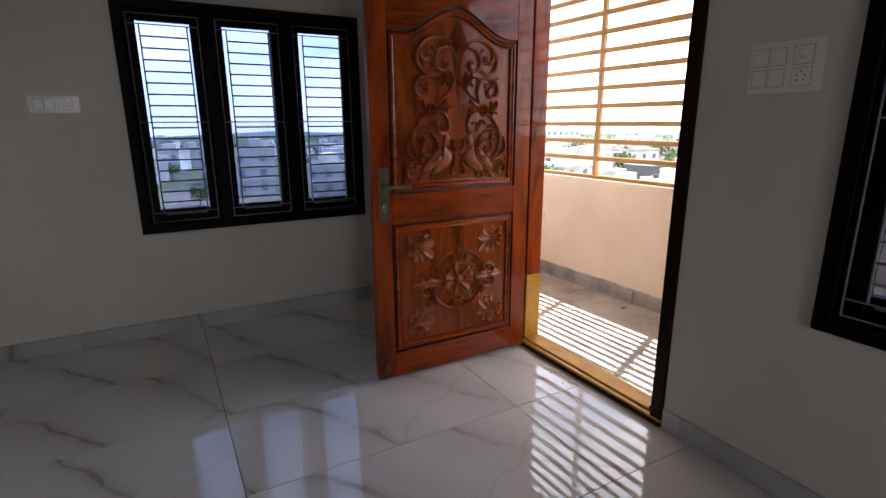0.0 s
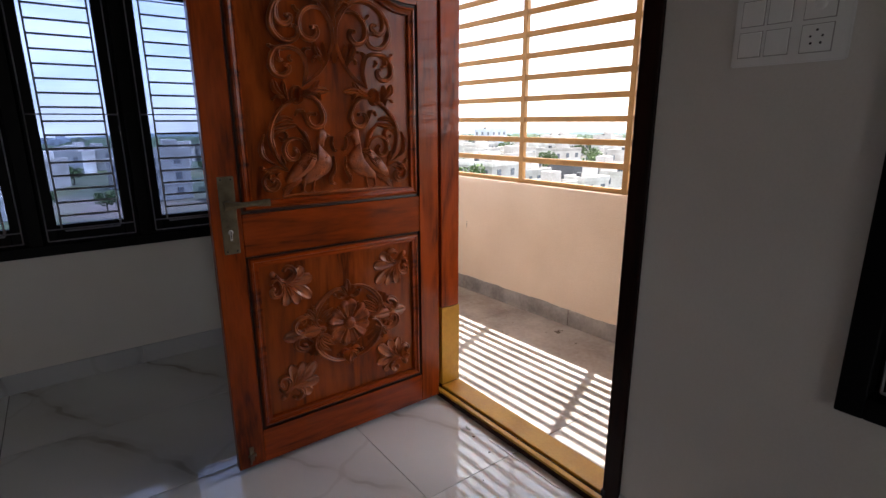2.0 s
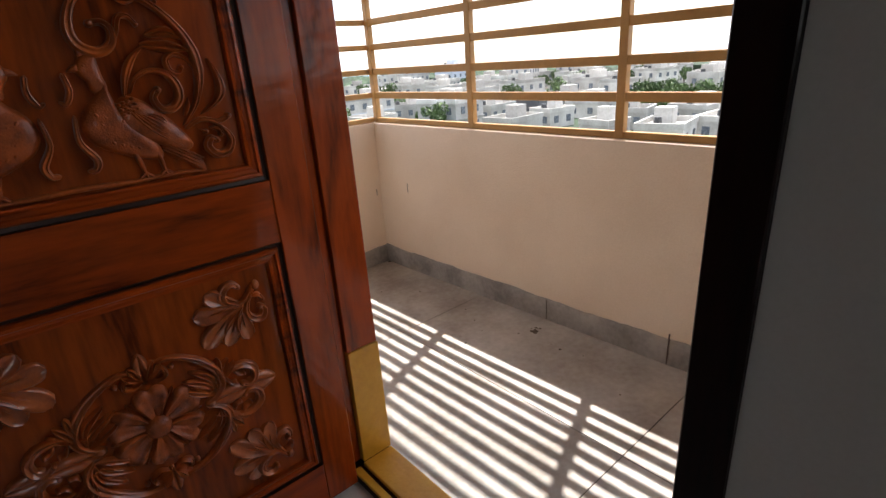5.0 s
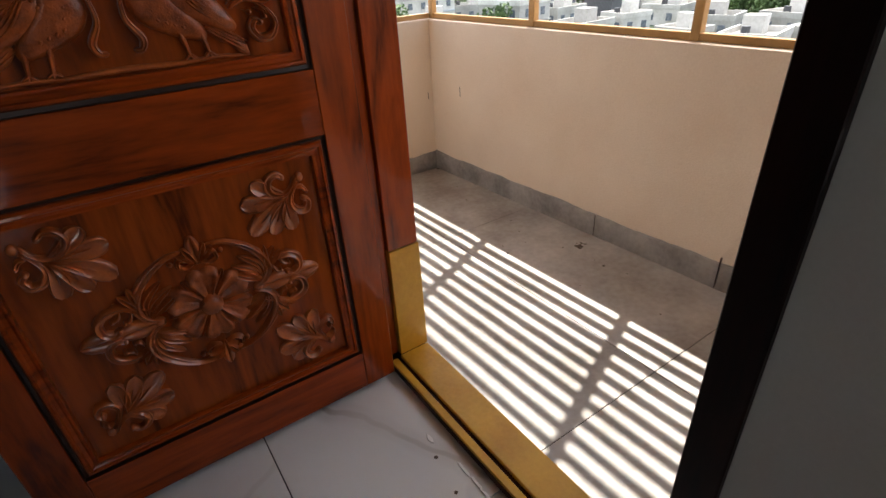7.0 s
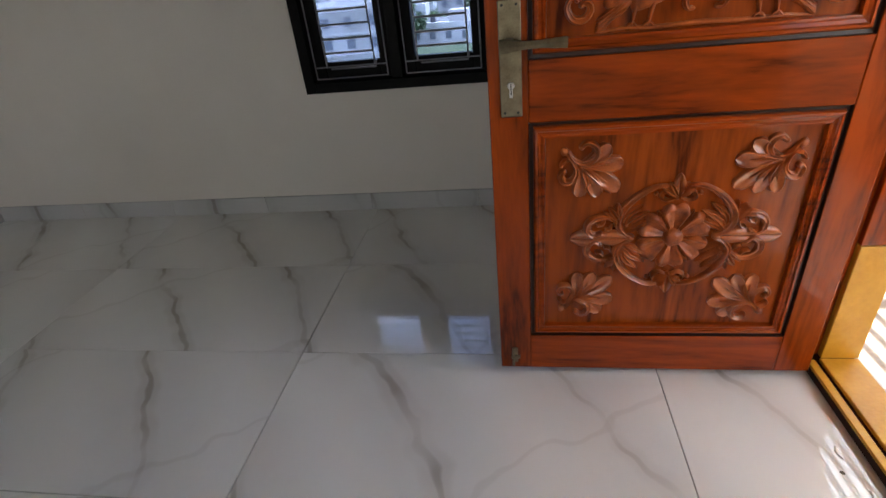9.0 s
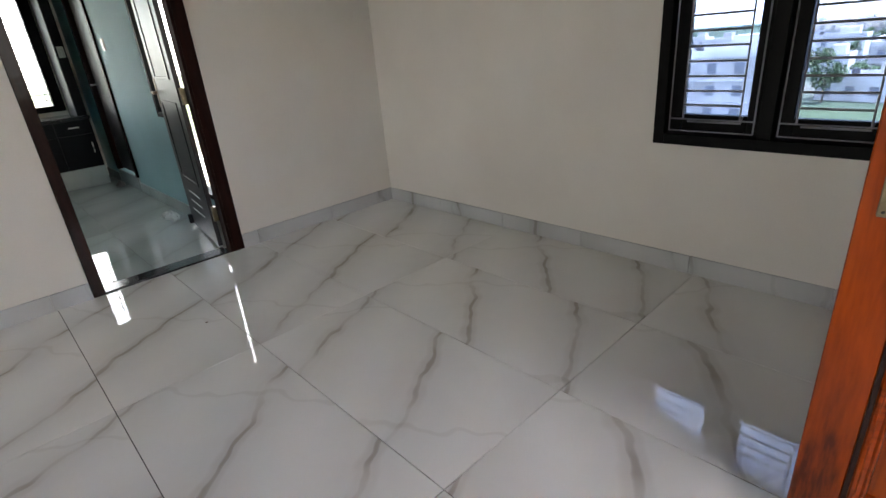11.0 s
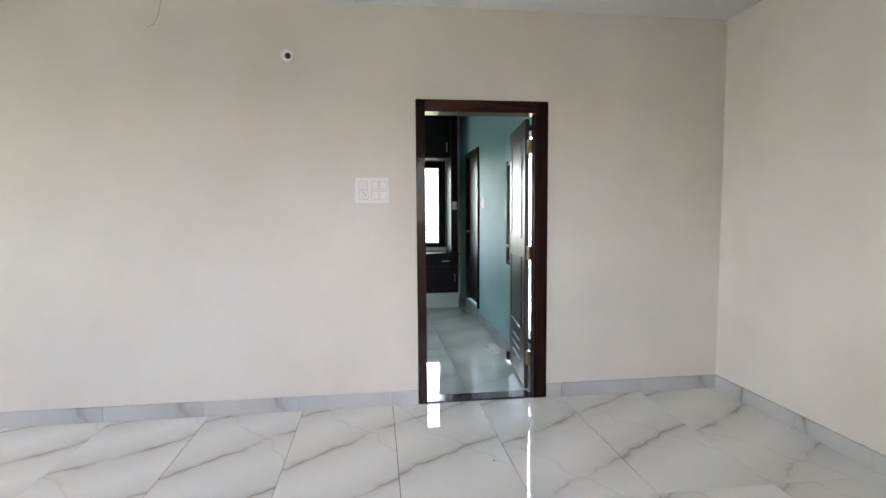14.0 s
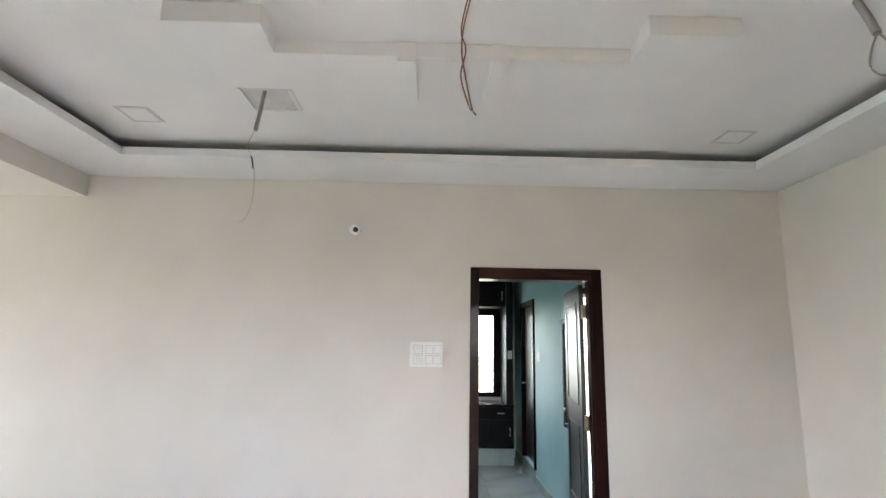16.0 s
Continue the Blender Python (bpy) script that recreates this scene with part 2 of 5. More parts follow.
M_BRASS = surface("antique_brass", (0.13, 0.10, 0.06), (0.26, 0.215, 0.14), rough=0.36, metal=0.9, scale=20, fine=200, bump=0.05)
M_BRIGHT = surface("brushed_steel", (0.42, 0.41, 0.40), (0.60, 0.59, 0.57), rough=0.3, metal=0.95, scale=20, fine=200, bump=0.03)
M_PLASTIC = surface("white_plastic", (0.81, 0.80, 0.78), (0.86, 0.85, 0.83), rough=0.25, scale=4, fine=90, bump=0.02)
M_HOLE = surface("socket_hole", (0.01, 0.01, 0.01), (0.02, 0.02, 0.02), rough=0.7, bump=0)
M_LAMIN = surface("dark_laminate", (0.002, 0.0025, 0.004), (0.006, 0.007, 0.010), rough=0.5, scale=3, fine=90, bump=0.04, gloss=0.15)
M_GRANITE = surface("black_granite", (0.006, 0.006, 0.007), (0.03, 0.03, 0.032), rough=0.15, scale=60, fine=220, bump=0.0)
M_WIRE = surface("copper_flex", (0.16, 0.07, 0.05), (0.30, 0.14, 0.10), rough=0.5, bump=0)
M_WIRE_W = surface("pale_flex", (0.42, 0.38, 0.35), (0.52, 0.47, 0.44), rough=0.5, bump=0)
M_CONDUIT = surface("grey_conduit", (0.27, 0.25, 0.24), (0.38, 0.36, 0.34), rough=0.5, bump=0.05)
M_LEAF = surface("foliage", (0.025, 0.05, 0.014), (0.08, 0.13, 0.035), rough=0.7, scale=1.0, fine=6, bump=0.2, per_object=0.3)
M_WOODS = surface("far_foliage", (0.022, 0.040, 0.022), (0.045, 0.075, 0.036), rough=0.9, scale=0.05, fine=0.4, bump=0.0, island=0.4)
M_BARK = surface("bark", (0.07, 0.05, 0.035), (0.13, 0.10, 0.075), rough=0.9)
M_HOUSE = surface("house_render", (0.32, 0.30, 0.27), (0.56, 0.545, 0.52), rough=0.8, scale=0.2, fine=2.5, bump=0.1, per_object=0.28)
M_HOUSE_B = surface("blue_white_render", (0.38, 0.42, 0.48), (0.50, 0.54, 0.60), rough=0.8, scale=0.2, fine=2.5, bump=0.1)
M_ROOF = surface("roof_slab", (0.26, 0.25, 0.23), (0.45, 0.43, 0.41), rough=0.85, scale=0.4, fine=3, bump=0.1, per_object=0.2)
M_PANE_FAR = surface("far_window", (0.08, 0.09, 0.11), (0.20, 0.22, 0.25), rough=0.25, bump=0)
M_TANK = surface("black_tank", (0.02, 0.02, 0.022), (0.05, 0.05, 0.055), rough=0.5, bump=0)
M_BLUE = surface("blue_sheet", (0.03, 0.22, 0.48), (0.06, 0.32, 0.62), rough=0.5, bump=0.1)
M_DARKSHEET = surface("dark_sheet", (0.06, 0.06, 0.065), (0.11, 0.11, 0.12), rough=0.6, bump=0.1)


def glass():
    m, n, l, b = nodes_of("window_glass")
    tr, gl, mx, fr = n.new("ShaderNodeBsdfTransparent"), n.new("ShaderNodeBsdfGlossy"), n.new("ShaderNodeMixShader"), n.new("ShaderNodeFresnel")
    fr.inputs["IOR"].default_value = 1.45
    tr.inputs["Color"].default_value = (0.43, 0.50, 0.66, 1)
    gl.inputs["Roughness"].default_value = 0.02
    l.new(fr.outputs[0], mx.inputs[0])
    l.new(tr.outputs[0], mx.inputs[1])
    l.new(gl.outputs[0], mx.inputs[2])
    l.new(mx.outputs[0], n["Material Output"].inputs["Surface"])
    return m


M_GLASS = glass()


def land():
    """Fields, bare soil and lanes between the houses."""
    m, n, l, b = nodes_of("land")
    tc = n.new("ShaderNodeTexCoord")
    a, c = n.new("ShaderNodeTexNoise"), n.new("ShaderNodeTexVoronoi")
    a.inputs["Scale"].default_value, a.inputs["Detail"].default_value = 0.015, 8
    c.inputs["Scale"].default_value = 0.03
    l.new(tc.outputs["Object"], a.inputs["Vector"])
    l.new(tc.outputs["Object"], c.inputs["Vector"])
    r = n.new("ShaderNodeValToRGB")
    r.color_ramp.elements[0].position, r.color_ramp.elements[0].color = 0.38, (0.035, 0.080, 0.016, 1)
    r.color_ramp.elements[1].position, r.color_ramp.elements[1].color = 0.62, (0.22, 0.185, 0.14, 1)
    g = r.color_ramp.elements.new(0.5)
    g.color = (0.06, 0.095, 0.03, 1)
    l.new(a.outputs["Fac"], r.inputs["Fac"])
    mx = n.new("ShaderNodeMixRGB")
    mx.inputs["Fac"].default_value = 0.04
    l.new(r.outputs["Color"], mx.inputs["Color1"])
    l.new(c.outputs["Color"], mx.inputs["Color2"])
    hs = n.new("ShaderNodeHueSaturation")
    hs.inputs["Saturation"].default_value, hs.inputs["Value"].default_value = 1.0, 0.5
    l.new(mx.outputs[0], hs.inputs["Color"])
    l.new(hs.outputs[0], b.inputs["Base Color"])
    b.inputs["Roughness"].default_value = 0.95
    return m


M_LAND = land()
# Distance haze is painted into the bluish hill colour.
M_HILL = surface("far_hills_haze_tint", (0.050, 0.080, 0.092), (0.070, 0.105, 0.115), rough=1.0, scale=0.004, fine=0.03, bump=0)


# ---- builders ----
ORIGIN = {}


def thing(name, at, label, category, group="", kind=""):
    """An empty at its base that parents its parts; parts are given in world places."""
    ob = new(name)
    ob.empty_display_size = 0.1
    ob.location = at
    ORIGIN[ob.name] = Vector(at)
    return tagged(ob, label, category, group, kind)


def part(name, bm, material, parent=None, label="", kind="", smooth=False, origin=None, category=""):
    """One mesh object, its bmesh given in world places, under a thing or under a part."""
    me = bpy.data.meshes.new(name)
    bmesh.ops.recalc_face_normals(bm, faces=bm.faces)
    o = Vector(origin) if origin is not None else (ORIGIN[parent.name] if parent is not None else Vector((0, 0, 0)))
    bmesh.ops.translate(bm, vec=-o, verts=bm.verts)
    bm.to_mesh(me)
    bm.free()
    if smooth:
        me.polygons.foreach_set("use_smooth", [True] * len(me.polygons))
        me.set_sharp_from_angle(angle=radians(80))
    me.materials.append(material)
    ob = new(name, me)
    if parent is not None:
        ob.parent = parent
        ob.location = o - ORIGIN[parent.name]
    else:
        ob.location = o
    ORIGIN[ob.name] = o
    return tagged(ob, label, category, "", kind)


def box(x0, x1, y0, y1, z0, z1, bevel=0.0, bm=None, segs=1):
    target = bm
    b = bmesh.new()
    vs = [b.verts.new((x, y, z)) for x in (x0, x1) for y in (y0, y1) for z in (z0, z1)]
    for f in ((0, 1, 3, 2), (4, 6, 7, 5), (0, 4, 5, 1), (2, 3, 7, 6), (0, 2, 6, 4), (1, 5, 7, 3)):
        b.faces.new([vs[i] for i in f])
    if bevel:
        bmesh.ops.bevel(b, geom=b.edges[:], offset=bevel, segments=segs, affect="EDGES")
    if target is None:
        return b
    merge(target, b)
    return target


def merge(target, b):
    me = bpy.data.meshes.new("tmp")
    b.to_mesh(me)
    b.free()
    target.from_mesh(me)
    bpy.data.meshes.remove(me)


def boxes(rows, bevel=0.0):
    bm = bmesh.new()
    for r in rows:
        box(*r, bevel=bevel, bm=bm)
    return bm


def holed(us, vs, holes, w0, w1, place):
    """A slab over a grid of cuts us x vs between the depths w0 and w1, with rectangular holes (u0, u1, v0, v1) through it."""
    us, vs = sorted(set(us)), sorted(set(vs))
    full = {}
    for i in range(len(us) - 1):
        for j in range(len(vs) - 1):
            cu, cv = (us[i] + us[i + 1]) / 2, (vs[j] + vs[j + 1]) / 2
            full[i, j] = not any(a < cu < b and c < cv < d for a, b, c, d in holes)
    bm = bmesh.new()
    cache = {}

    def vert(u, v, w):
        k = (u, v, w)
        if k not in cache:
            cache[k] = bm.verts.new(place(u, v, w))
        return cache[k]

    for (i, j), on in full.items():
        if not on:
            continue
        u0, u1, v0, v1 = us[i], us[i + 1], vs[j], vs[j + 1]
        for w in (w0, w1):
            bm.faces.new([vert(u0, v0, w), vert(u1, v0, w), vert(u1, v1, w), vert(u0, v1, w)])
        for (di, dj), (a, b) in {(-1, 0): ((u0, v0), (u0, v1)), (1, 0): ((u1, v0), (u1, v1)), (0, -1): ((u0, v0), (u1, v0)), (0, 1): ((u0, v1), (u1, v1))}.items():
            if not full.get((i + di, j + dj), False):
                bm.faces.new([vert(*a, w0), vert(*b, w0), vert(*b, w1), vert(*a, w1)])
    return bm


def skew(bm):
    """The outer edge of the balcony is a little out of line with the house."""
    for v in bm.verts:
        v.co.x += (2.8 - v.co.y) * 0.042 * max(0.0, min(1.0, (v.co.x - 2.8) / 0.5))
    return bm


def rod(points, radius, bm=None, sides=6, closed=False):
    """A round bar along a line of points."""
    bm = bm or bmesh.new()
    pts = [Vector(p) for p in points]
    rings = []
    for i, p in enumerate(pts):
        a, b = pts[max(i - 1, 0)], pts[min(i + 1, len(pts) - 1)]
        d = (b - a).normalized()
        side = d.orthogonal().normalized() if abs(d.z) > 0.9 else d.cross(Vector((0, 0, 1))).normalized()
        up = d.cross(side)
        rings.append([bm.verts.new(p + radius * (math.cos(k * math.tau / sides) * side + math.sin(k * math.tau / sides) * up)) for k in range(sides)])
    for r, s in zip(rings, rings[1:]):
        for k in range(sides):
            bm.faces.new((r[k], r[(k + 1) % sides], s[(k + 1) % sides], s[k]))
    for r in (rings[0], rings[-1]):
        bm.faces.new(r)
    return bm


def spline(pts, n=6):
    """Catmull-Rom through 2-D or 3-D points."""
    pts = [Vector(p) for p in pts]
    if len(pts) < 3:
        return pts
    out = []
    for i in range(len(pts) - 1):
        p0, p1, p2, p3 = pts[max(i - 1, 0)], pts[i], pts[i + 1], pts[min(i + 2, len(pts) - 1)]
        for k in range(n):
            t = k / n
            out.append(0.5 * ((2 * p1) + (p2 - p0) * t + (2 * p0 - 5 * p1 + 4 * p2 - p3) * t * t + (3 * p1 - p0 - 3 * p2 + p3) * t ** 3))
    out.append(pts[-1])
    return out


# ---- the room ----
X0, X1, Y0, Y1, ZC = -2.0, 2.165, -5.2, 3.65, 2.665
THICK = 0.14
WIN = (0.227, 1.652, 0.66, 2.0)
WIN2 = (-0.535, 0.89, 0.66, 2.0)
DOOR = (1.395, 2.45, -0.06, 2.14)
WDOOR = (1.428, 2.335, 0.0, 2.066)

floor = part("floor", box(X0 - 0.3, X1 + 0.145, Y0 - 0.2, Y1 + 0.2, -0.2, -0.008), M_GROUT, label="concrete slab floor under glossy white marble-look tiles", kind="structure", category="floor")
wall_n = part("wall_north", holed([X0 - 0.13, X1 + THICK, WIN[0], WIN[1]], [-0.2, 2.95, WIN[2], WIN[3]], [WIN], Y1, Y1 + THICK, lambda u, v, w: (u, w, v)),
              M_WALL, label="off-white painted plaster wall with a black window", kind="structure", category="wall")
wall_e = part("wall_east", holed([Y0, Y1, *DOOR[:2], *WIN2[:2]], [-0.2, 2.95, *DOOR[2:], *WIN2[2:]], [DOOR, WIN2], X1, X1 + THICK, lambda u, v, w: (w, u, v)),
              M_WALL, label="off-white painted plaster wall with the entrance door", kind="structure", category="wall")
wall_w = part("wall_west", holed([Y0, Y1, *WDOOR[:2]], [-0.2, 2.95, -0.1, WDOOR[3]], [(WDOOR[0], WDOOR[1], -0.1, WDOOR[3])], X0, X0 - 0.13, lambda u, v, w: (w, u, v)),
              M_WALL, label="off-white painted plaster wall with an inner doorway", kind="structure", category="wall")
# Assumed opening, never in view, added to hold the fill lamp.
SWIN = (-1.30, 0.30, 0.75, 2.2)
wall_s = part("wall_south", holed([X0 - 0.13, X1 + THICK, *SWIN[:2]], [-0.2, 2.95, *SWIN[2:]], [SWIN], Y0, Y0 - THICK, lambda u, v, w: (u, w, v)), M_WALL,
              label="plain off-white plaster wall with an added unseen window", kind="structure", category="wall")
part("window_5", boxes([(SWIN[0], SWIN[0] + 0.05, Y0 - 0.10, Y0 - 0.02, SWIN[2], SWIN[3]), (SWIN[1] - 0.05, SWIN[1], Y0 - 0.10, Y0 - 0.02, SWIN[2], SWIN[3]),
                        (-0.53, -0.47, Y0 - 0.10, Y0 - 0.02, SWIN[2] + 0.05, SWIN[3] - 0.05), (SWIN[0] + 0.05, SWIN[1] - 0.05, Y0 - 0.10, Y0 - 0.02, SWIN[2], SWIN[2] + 0.05),
                        (SWIN[0] + 0.05, SWIN[1] - 0.05, Y0 - 0.10, Y0 - 0.02, SWIN[3] - 0.05, SWIN[3])]), M_BLACK, label="black frame of the added unseen window", kind="structure", category="window")
# Unseen slab, added to keep direct sun out of the north window.
part("sunshade", box(WIN[0] - 0.7, WIN[1] + 0.9, Y1 + THICK + 0.001, Y1 + THICK + 0.50, 2.62, 2.70, 0.004), M_CREAM, label="unseen slab added over the window to block sun", kind="structure", category="sunshade")

# ceiling: a border with a raised tray, and a low stretch behind a step
TRAY = (-1.55, 1.60, -0.79, 3.21)
bm = holed([X0, X1, TRAY[0], TRAY[1]], [-1.27, Y1, TRAY[2], TRAY[3]], [TRAY], ZC, ZC + 0.012, lambda u, v, w: (u, v, w))
for r in ((TRAY[0] - 0.012, TRAY[0], TRAY[2] - 0.012, TRAY[3] + 0.012), (TRAY[1], TRAY[1] + 0.012, TRAY[2] - 0.012, TRAY[3] + 0.012),
          (TRAY[0], TRAY[1], TRAY[2] - 0.012, TRAY[2]), (TRAY[0], TRAY[1], TRAY[3], TRAY[3] + 0.012)):
    box(*r, ZC + 0.012, ZC + 0.05, bm=bm)
box(X0, X1, -1.27, Y1, 2.775, 2.80, bm=bm)
# the two facing brackets of moulded board, with ribs
for s in (-1, 1):
    cx, cy = 0.085, 1.230
    xa, xb, xc = cx + s * 0.525, cx + s * 0.832, cx + s * 0.310
    x0, x1 = sorted((xa, xb))
    box(x0, x1, cy - 1.060, cy + 1.055, 2.713, 2.7745, bm=bm)
    x0, x1 = sorted((xc, xa))
    for y0, y1 in ((cy - 1.060, cy - 0.738), (cy + 0.745, cy + 1.055)):
        box(x0, x1, y0, y1, 2.7125, 2.7740, bm=bm)
    x0, x1 = sorted((xc - s * 0.012, xc + s * 0.085))
    for y0, y1 in ((cy - 1.085, cy - 0.722), (cy + 0.730, cy + 1.08)):
        box(x0, x1, y0, y1, 2.694, 2.7735, bm=bm)
    x0, x1 = sorted((xa - s * 0.012, xb + s * 0.055))
    for yr in (-0.192, 0.01, 0.200):
        box(x0, x1, cy + yr - 0.037, cy + yr + 0.037, 2.684, 2.7725, bm=bm)
ceiling = part("ceiling", bm, M_CEIL, label="white gypsum tray ceiling with a shadow gap and moulded brackets", kind="structure", category="ceiling")
beam = part("ceiling_drop", box(X0, X1, Y0, -1.27, 2.512, 2.70), M_WALL, label="lower off-white ceiling beyond a step", kind="structure", category="ceiling")
part("ceiling_slab", box(X0 - 0.13, X1 + THICK, Y0 - THICK, Y1 + THICK, 2.952, 3.1), M_CEIL, label="plain concrete roof slab", kind="structure", category="ceiling")


# ---- windows ----
def window_unit(name, w, h, label):
    """A three-light window, outer width w and height h, standing at the origin; the room is on the -y side."""
    ORG = (0, 0, 0)
    win = thing(name, ORG, label, "window", kind="structure")
    f, m = 0.052, 0.058
    bars = [(0, f, -0.022, 0.075, 0, h), (w - f, w, -0.022, 0.075, 0, h), (f, w - f, -0.022, 0.075, 0, f), (f, w - f, -0.022, 0.075, h - f, h)]
    fr = part("window_frame", boxes(bars, 0.003), M_BLACK, win, "black enamelled outer frame")
    inner = (w - 2 * f - 2 * m) / 3
    for i in range(3):
        a = f + i * (inner + m)
        if i < 2:
            part("mullion", box(a + inner, a + inner + m, -0.020, 0.075, f, h - f, 0.003), M_BLACK, win)
        b = a + inner
        sash = part("sash", boxes([(a, a + 0.06, 0.03, 0.07, f, h - f), (b - 0.06, b, 0.03, 0.07, f, h - f),
                                   (a + 0.06, b - 0.06, 0.03, 0.07, f, f + 0.085), (a + 0.06, b - 0.06, 0.03, 0.07, h - f - 0.06, h - f)], 0.004), M_BLACK, win)
        g = part("pane", box(a + 0.06, b - 0.06, 0.048, 0.052, f + 0.085, h - f - 0.06), M_GLASS, sash, "clear glass pane")
        g.visible_shadow = False
        st = part("stay", rod([(a + 0.09, 0.02, f + 0.055), (b - 0.08, 0.02, f + 0.055), (b - 0.075, 0.02, f + 0.085)], 0.005), M_ROD, sash, "small steel window stay")
        part("latch", box(b - 0.02, b - 0.006, 0.012, 0.03, h * 0.5 - 0.05, h * 0.5 + 0.05, 0.003), M_BLACK, sash)
        # safety grille
        gx0, gx1, gz0, gz1 = a + 0.018, b - 0.018, f + 0.015, h - f - 0.03
        part("grille_frame", merged_rods([[(gx0, -0.008, gz0), (gx0, -0.008, gz1)], [(gx1, -0.008, gz0), (gx1, -0.008, gz1)],
                                          [(gx0, -0.008, gz0), (gx1, -0.008, gz0)], [(gx0, -0.008, gz1), (gx1, -0.008, gz1)],
                                          [(gx0, -0.008, gz0 + 0.055), (gx1, -0.008, gz0 + 0.055)], [(gx0, -0.008, gz1 - 0.055), (gx1, -0.008, gz1 - 0.055)],
                                          [(gx0, -0.008, (gz0 + gz1) / 2), (gx1, -0.008, (gz0 + gz1) / 2)]], 0.0035), M_ROD, win, "thin steel grille frame")
        vx0, vx1 = a + 0.078, b - 0.078
        for vx in (vx0, vx1):
            part("grille_upright", rod([(vx, -0.004, gz0 + 0.055), (vx, -0.004, gz1 - 0.055)], 0.0045), M_ROD, win)
        n = 17
        for k in range(1, n):
            z = gz0 + 0.055 + (gz1 - gz0 - 0.11) * k / n
            part("grille_bar", rod([(vx0, -0.004, z), (vx1, -0.004, z)], 0.0052, sides=5), M_ROD, win)
    part("window_sill", box(f, w - f, 0.075, THICK + 0.01, 0.0, f * 0.6), M_GRANITE, win, "dark granite sill")
    return win


def merged_rods(lines, r):
    bm = bmesh.new()
    for ln in lines:
        rod(ln, r, bm, sides=5)
    return bm


win1 = window_unit("window_1", WIN[1] - WIN[0] - 0.002, WIN[3] - WIN[2] - 0.002, "black three-light window with a thin steel safety grille, shut")
win2 = copy_thing(win1, pose(X1, WIN2[1] - 0.001, WIN2[2] + 0.001, 0, 0, -90))
win2.name = "window_2"
tagged(win2, "black three-light window with a thin steel grille beside the entrance", "window", kind="structure")
win1.matrix_basis = pose(WIN[0] + 0.001, Y1, WIN[2] + 0.001)


# ---- entrance door ----
FY = 2.360          # face of the open leaf
BY = 2.398          # its back
LX0, LX1, LZ0, LZ1 = 1.222, 2.141, 0.022, 2.085
PU = (1.318, 2.043)   # outer edges of both mouldings
UZ, USH, UAP = 0.980, 1.718, 1.842
DZ0, DZ1 = 0.157, 0.830


def arch(x0, x1, zsh, zap, n=28):
    """The ogee head from shoulder to shoulder."""
    pts = []
    for k in range(n + 1):
        s = k / n
        c = abs(2 * s - 1)
        h = 0.5 + 0.5 * math.cos(math.pi * min(1.0, c / 0.86))
        pts.append((x0 + (x1 - x0) * s, zsh + (zap - zsh) * h))
    return pts


def inset(poly, d):
    """A closed outline moved inwards by d."""
    n = len(poly)
    out = []
    for i in range(n):
        p0, p, p1 = Vector(poly[i - 1]), Vector(poly[i]), Vector(poly[(i + 1) % n])
        a, b = (p - p0).normalized(), (p1 - p).normalized()
        na, nb = Vector((-a.y, a.x)), Vector((-b.y, b.x))
        m = (na + nb)
        m = m / max(0.3, m.length_squared) * 2
        out.append(p + m * d)
    return out


def moulding(outline, profile, base):
    """A run of rings: profile rows (inset, height towards the room)."""
    bm = bmesh.new()
    rings = []
    for d, h in profile:
        rings.append([bm.verts.new((p[0], base - h, p[1])) for p in inset(outline, d)])
    for r, s in zip(rings, rings[1:]):
        for k in range(len(r)):
            j = (k + 1) % len(r)
            bm.faces.new((r[k], r[j], s[j], s[k]))
    return bm


def fill(outline, y, depth):
    bm = bmesh.new()
    f = bm.faces.new([bm.verts.new((p[0], y, p[1])) for p in outline])
    e = bmesh.ops.extrude_face_region(bm, geom=[f])
    bmesh.ops.translate(bm, vec=(0, depth, 0), verts=[v for v in e["geom"] if isinstance(v, bmesh.types.BMVert)])
    return bm


UPPER = [(PU[0], UZ), (PU[1], UZ)] + [p for p in reversed(arch(PU[0], PU[1], USH, UAP))]
LOWER = [(PU[0], DZ0), (PU[1], DZ0), (PU[1], DZ1), (PU[0], DZ1)]

door = thing("door_1", (LX1, FY, 0), "varnished red-brown teak entrance door leaf with carved panels, standing wide open", "door", kind="structure")
ORIGIN[door.name] = Vector((LX1, FY, 0))
part("stile", box(LX0, PU[0], FY, BY, LZ0, LZ1, 0.003), M_TEAK, door)
part("stile", box(PU[1], LX1, FY, BY, LZ0, LZ1, 0.003), M_TEAK, door)
part("bottom_rail", box(PU[0], PU[1], FY + 0.0005, BY, LZ0, DZ0, 0.002), M_TEAK_H, door)
part("lock_rail", box(PU[0], PU[1], FY + 0.0005, BY, DZ1, UZ, 0.002), M_TEAK_H, door)
bm = bmesh.new()
head = arch(PU[0], PU[1], USH, UAP)
for (xa, za), (xb, zb) in zip(head, head[1:]):
    vs = [[bm.verts.new((x, y, z)) for (x, z) in ((xa, za), (xb, zb), (xb, LZ1), (xa, LZ1))] for y in (FY + 0.0005, BY)]
    bm.faces.new(vs[0]), bm.faces.new(vs[1])
    bm.faces.new((vs[0][0], vs[0][1], vs[1][1], vs[1][0])), bm.faces.new((vs[0][3], vs[0][2], vs[1][2], vs[1][3]))
bmesh.ops.remove_doubles(bm, verts=bm.verts, dist=1e-5)
part("top_rail", bm, M_TEAK_H, door)
